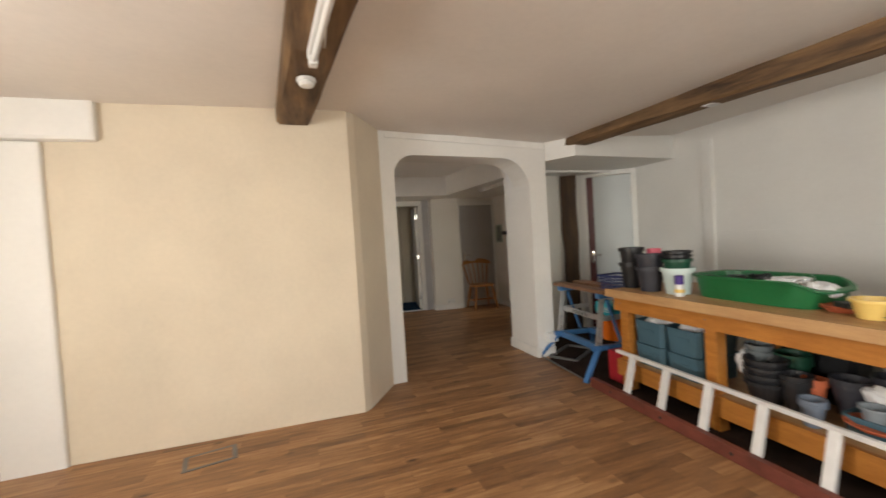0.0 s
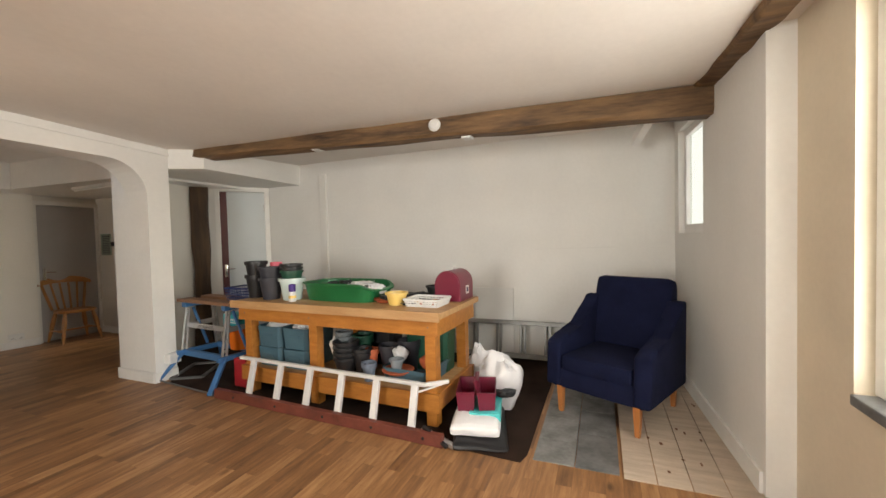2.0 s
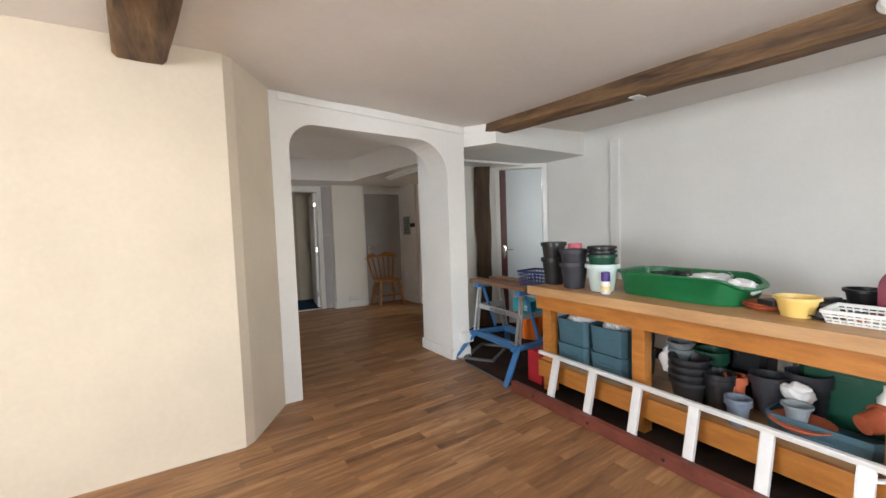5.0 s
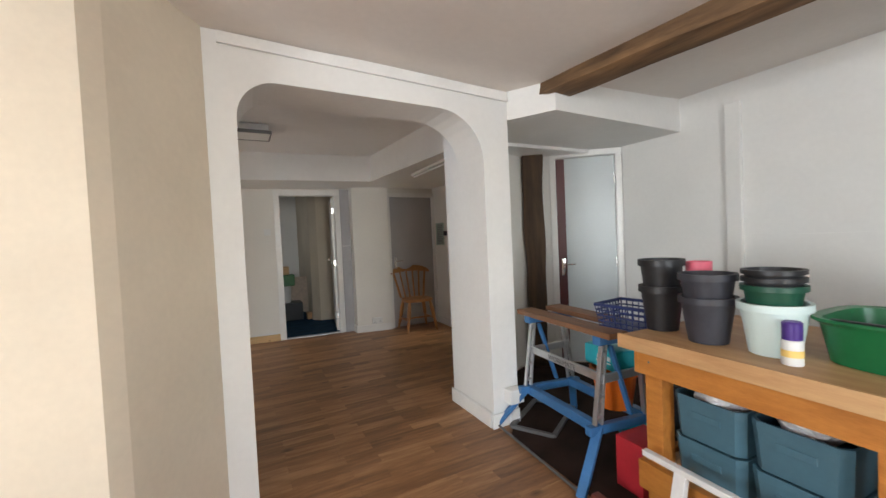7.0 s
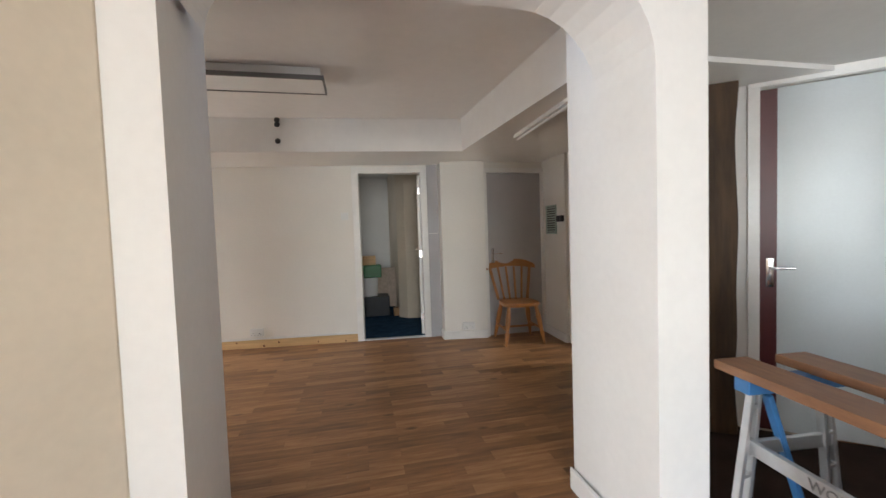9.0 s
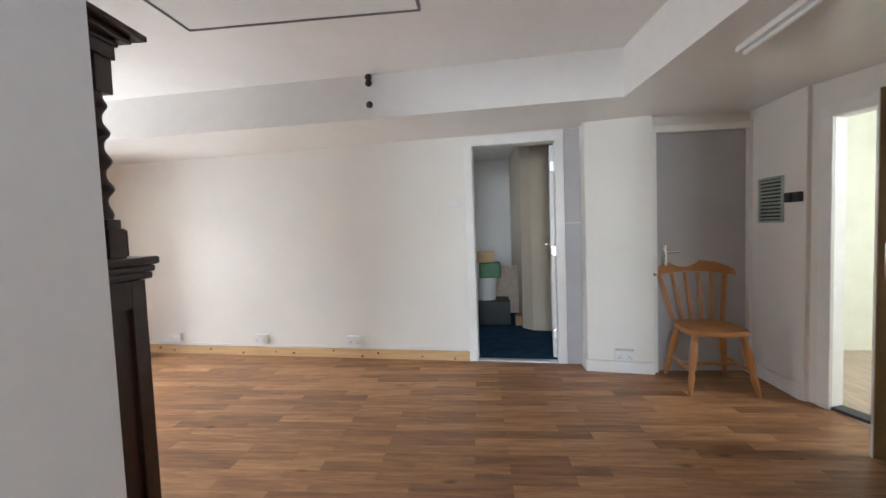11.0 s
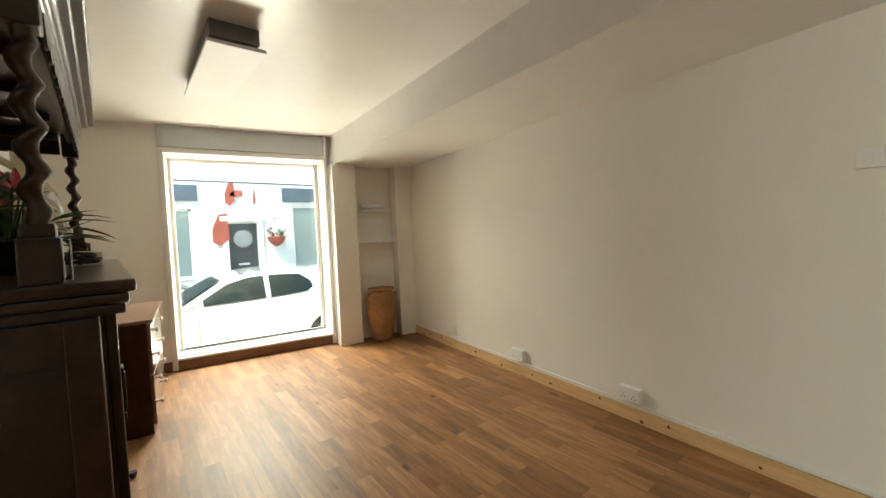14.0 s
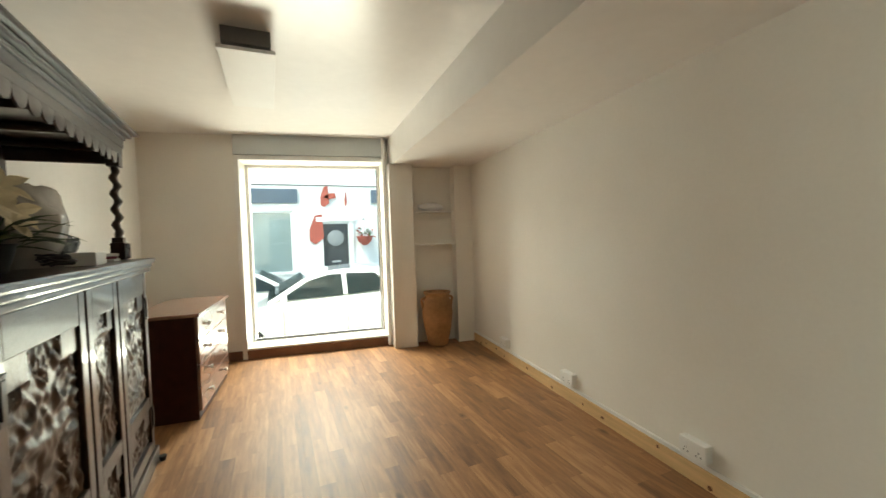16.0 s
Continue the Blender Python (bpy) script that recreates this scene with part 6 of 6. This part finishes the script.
for i, (y, z, w, h) in enumerate(((6.9, 3.08, 0.22, 0.57), (6.66, 2.10, 0.36, 0.80), (7.45, 3.1, 0.06, 0.40), (7.05, 3.3, 0.30, 0.16))):
    fl = prism([(-w / 2, h * 0.12), (-w * 0.1, 0), (w / 2, h * 0.2), (w * 0.42, h), (-w * 0.1, h * 0.95), (-w / 2, h * 0.5)], 0, 0.012)
    solid("bunting_flag", moved(fl, Matrix(((0, 0, 1, 0), (1, 0, 0, 0), (0, 1, 0, 0), (0, 0, 0, 1)))), M_FLAG, "faded red fabric flag on the facade", "flag", pose(-9.44, y, G + z - 0.2), group="bunting flags")
hb = thing("hanging_basket", "hanging basket of red flowers on the facade", "hanging basket", pose(-9.28, 7.90, G + 1.83))
part("bowl", lathe([(0.05, 0), (0.17, 0.10), (0.22, 0.24), (0.2, 0.25)]), M_FLAG, hb, "", True)
rb = random.Random(2)
for i in range(30):
    part("leaf", moved(leaf(0.07, 0.14, -0.3), pose(rb.uniform(-0.15, 0.15), rb.uniform(-0.2, 0.2), 0.25 + rb.uniform(0, 0.25), 0, 0, rb.uniform(0, 360)) @ pose(0, 0, 0, 0, rb.uniform(-60, 30), 0)), M_LEAF if i % 3 else M_FLAG, hb)
part("bracket", joined(rod((-0.2, 0, 0.72), (0.02, 0, 0.72), 0.01), rod((0, 0, 0.25), (0, 0, 0.72), 0.005)), M_BLACK, hb)
solid("street_wire", rod((-9.49, -2, G + 3.48), (-9.49, 16, G + 3.45), 0.012), M_CHARCOAL, "thin dark cable across the facade", "cable")


def car(m, paint, label):
    """A hatchback, nose towards -y, its near side at +x; origin at its middle on the road."""
    t = thing("car", label, "car", m)
    sec = [(-2.0, 0.55, 0.60, 0.70), (-1.9, 0.30, 0.70, 0.80), (-1.5, 0.22, 0.84, 0.85), (-0.95, 0.20, 0.96, 0.87), (-0.55, 0.20, 0.99, 0.88), (0.4, 0.20, 1.01, 0.88), (1.2, 0.20, 1.03, 0.88), (1.8, 0.25, 1.02, 0.84), (1.98, 0.40, 0.95, 0.76)]
    bm = bmesh.new()
    rings = []
    for y, lo, hi, w in sec:
        rings.append([bm.verts.new(v) for v in ((-w * 0.93, y, lo), (w * 0.93, y, lo), (w, y, lo + 0.25 * (hi - lo) + 0.1), (w * 0.985, y, hi - 0.12), (w * 0.9, y, hi), (-w * 0.9, y, hi), (-w * 0.985, y, hi - 0.12), (-w, y, lo + 0.25 * (hi - lo) + 0.1))])
    for a, b in zip(rings, rings[1:]):
        for i in range(8):
            bm.faces.new((a[i], a[(i + 1) % 8], b[(i + 1) % 8], b[i]))
    bm.faces.new(rings[0])
    bm.faces.new(list(reversed(rings[-1])))
    bmesh.ops.subdivide_edges(bm, edges=bm.edges[:], cuts=1, use_grid_fill=True, smooth=0.4)
    body = part("body", bm, paint, t, "", True)
    side = [(-1.02, 0.97), (-0.35, 1.36), (0.1, 1.47), (0.75, 1.50), (1.35, 1.44), (1.72, 1.05)]
    bm = bmesh.new()
    L = [[bm.verts.new((s * (0.80 if z < 1.2 else 0.62), y, z)) for y, z in side] for s in (-1, 1)]
    bm.faces.new(L[0])
    bm.faces.new(list(reversed(L[1])))
    for i in range(6):
        bm.faces.new((L[0][i], L[1][i], L[1][(i + 1) % 6], L[0][(i + 1) % 6]))
    bmesh.ops.bevel(bm, geom=bm.edges[:], offset=0.05, segments=3, affect="EDGES")
    part("cabin", bm, paint, t, "", True)
    for s in (-1, 1):
        def at(y, z):
            return Vector((s * (0.805 - 0.18 * max(0, (z - 1.0)) / 0.42 + 0.008), y, z))
        for q in (((-0.80, 1.02), (0.28, 1.03), (0.28, 1.40), (0.05, 1.395), (-0.30, 1.31)), ((0.36, 1.03), (0.98, 1.06), (1.10, 1.13), (1.06, 1.25), (0.88, 1.38), (0.36, 1.405))):
            b2 = bmesh.new()
            vs = [b2.verts.new(at(*p)) for p in q]
            f = b2.faces.new(vs)
            bmesh.ops.solidify(b2, geom=[f], thickness=0.012 * s)
            part("side_window", b2, M_DKGLASS, t, "dark tinted glass")
        part("door_mirror", moved(box(-0.07, 0.07, -0.05, 0.06, -0.06, 0.07, 0.03), pose(s * 0.95, -0.72, 1.06)), paint, t, "", True)
        for y in (0.16,):
            part("door_handle", box(s * 0.885 - 0.015, s * 0.885 + 0.015, y - 0.09, y + 0.09, 0.84, 0.868, 0.006), paint, t)
        for y in (-0.72, 0.33):
            part("door_gap", box(s * 0.872 - 0.012, s * 0.872 + 0.006, y - 0.004, y + 0.004, 0.35, 0.9), M_CHARCOAL, t)
        for y in (-1.3, 1.28):
            wh = part("wheel", moved(lathe([(0.20, -0.1), (0.30, -0.1), (0.315, -0.06), (0.315, 0.06), (0.30, 0.1), (0.20, 0.1)], 28), pose(s * 0.80, y, 0.315, 0, 90, 0)), M_RUBBER, t, "black tyre", True)
            part("rim", moved(lathe([(0.21, -0.105), (0.20, 0.0), (0.05, 0.02), (0.05, 0.105), (0.21, 0.105)], 14), pose(s * 0.80, y, 0.315, 0, 90, 0)), M_ALU, wh)
        part("headlight", box(s * 0.6 - 0.12, s * 0.6 + 0.12, -1.99, -1.88, 0.60, 0.74, 0.03), M_DIFF, t)
    ws = bmesh.new()
    f = ws.faces.new([ws.verts.new(v) for v in ((-0.68, -0.95, 1.03), (0.68, -0.95, 1.03), (0.55, -0.35, 1.37), (-0.55, -0.35, 1.37))])
    bmesh.ops.solidify(ws, geom=[f], thickness=-0.012)
    part("windscreen", moved(ws, pose(0, -0.01, 0.014)), M_DKGLASS, t, "dark windscreen")
    return t


car(pose(-6.47, 6.44, G, 0, 0, 0), M_CARPAINT, "white hatchback parked outside the shop window")
car(pose(-8.0, 4.95, G, 0, 0, 180), M_CARPAINT, "white car parked across the street")


# ---- laminate boards of the floor ----
lam = thing("laminate_boards", "brown three-strip oak-look laminate boards", "floor", kind="structure")
BW, BL = 0.264, 1.56


def board(n):
    return mesh_of("plank", box(0, n - 0.0004, 0, BW - 0.0004, -0.011, 0.0, 0.0003), M_LAM)


board_mesh = board(BL)
y = -1.9
k = 0
while y < 7.9:
    x = -3.72 - (k * 0.55) % BL
    while x < 3.95:
        if x + BL > -3.6 and not (y < 3.4 and x > 2.3):
            ob = new("plank", board_mesh if x >= -3.72 else board(x + BL + 3.72))
            ob.parent = lam
            ob.matrix_world = pose(max(x, -3.72), y, 0)
        x += BL
    y += BW
    k += 1
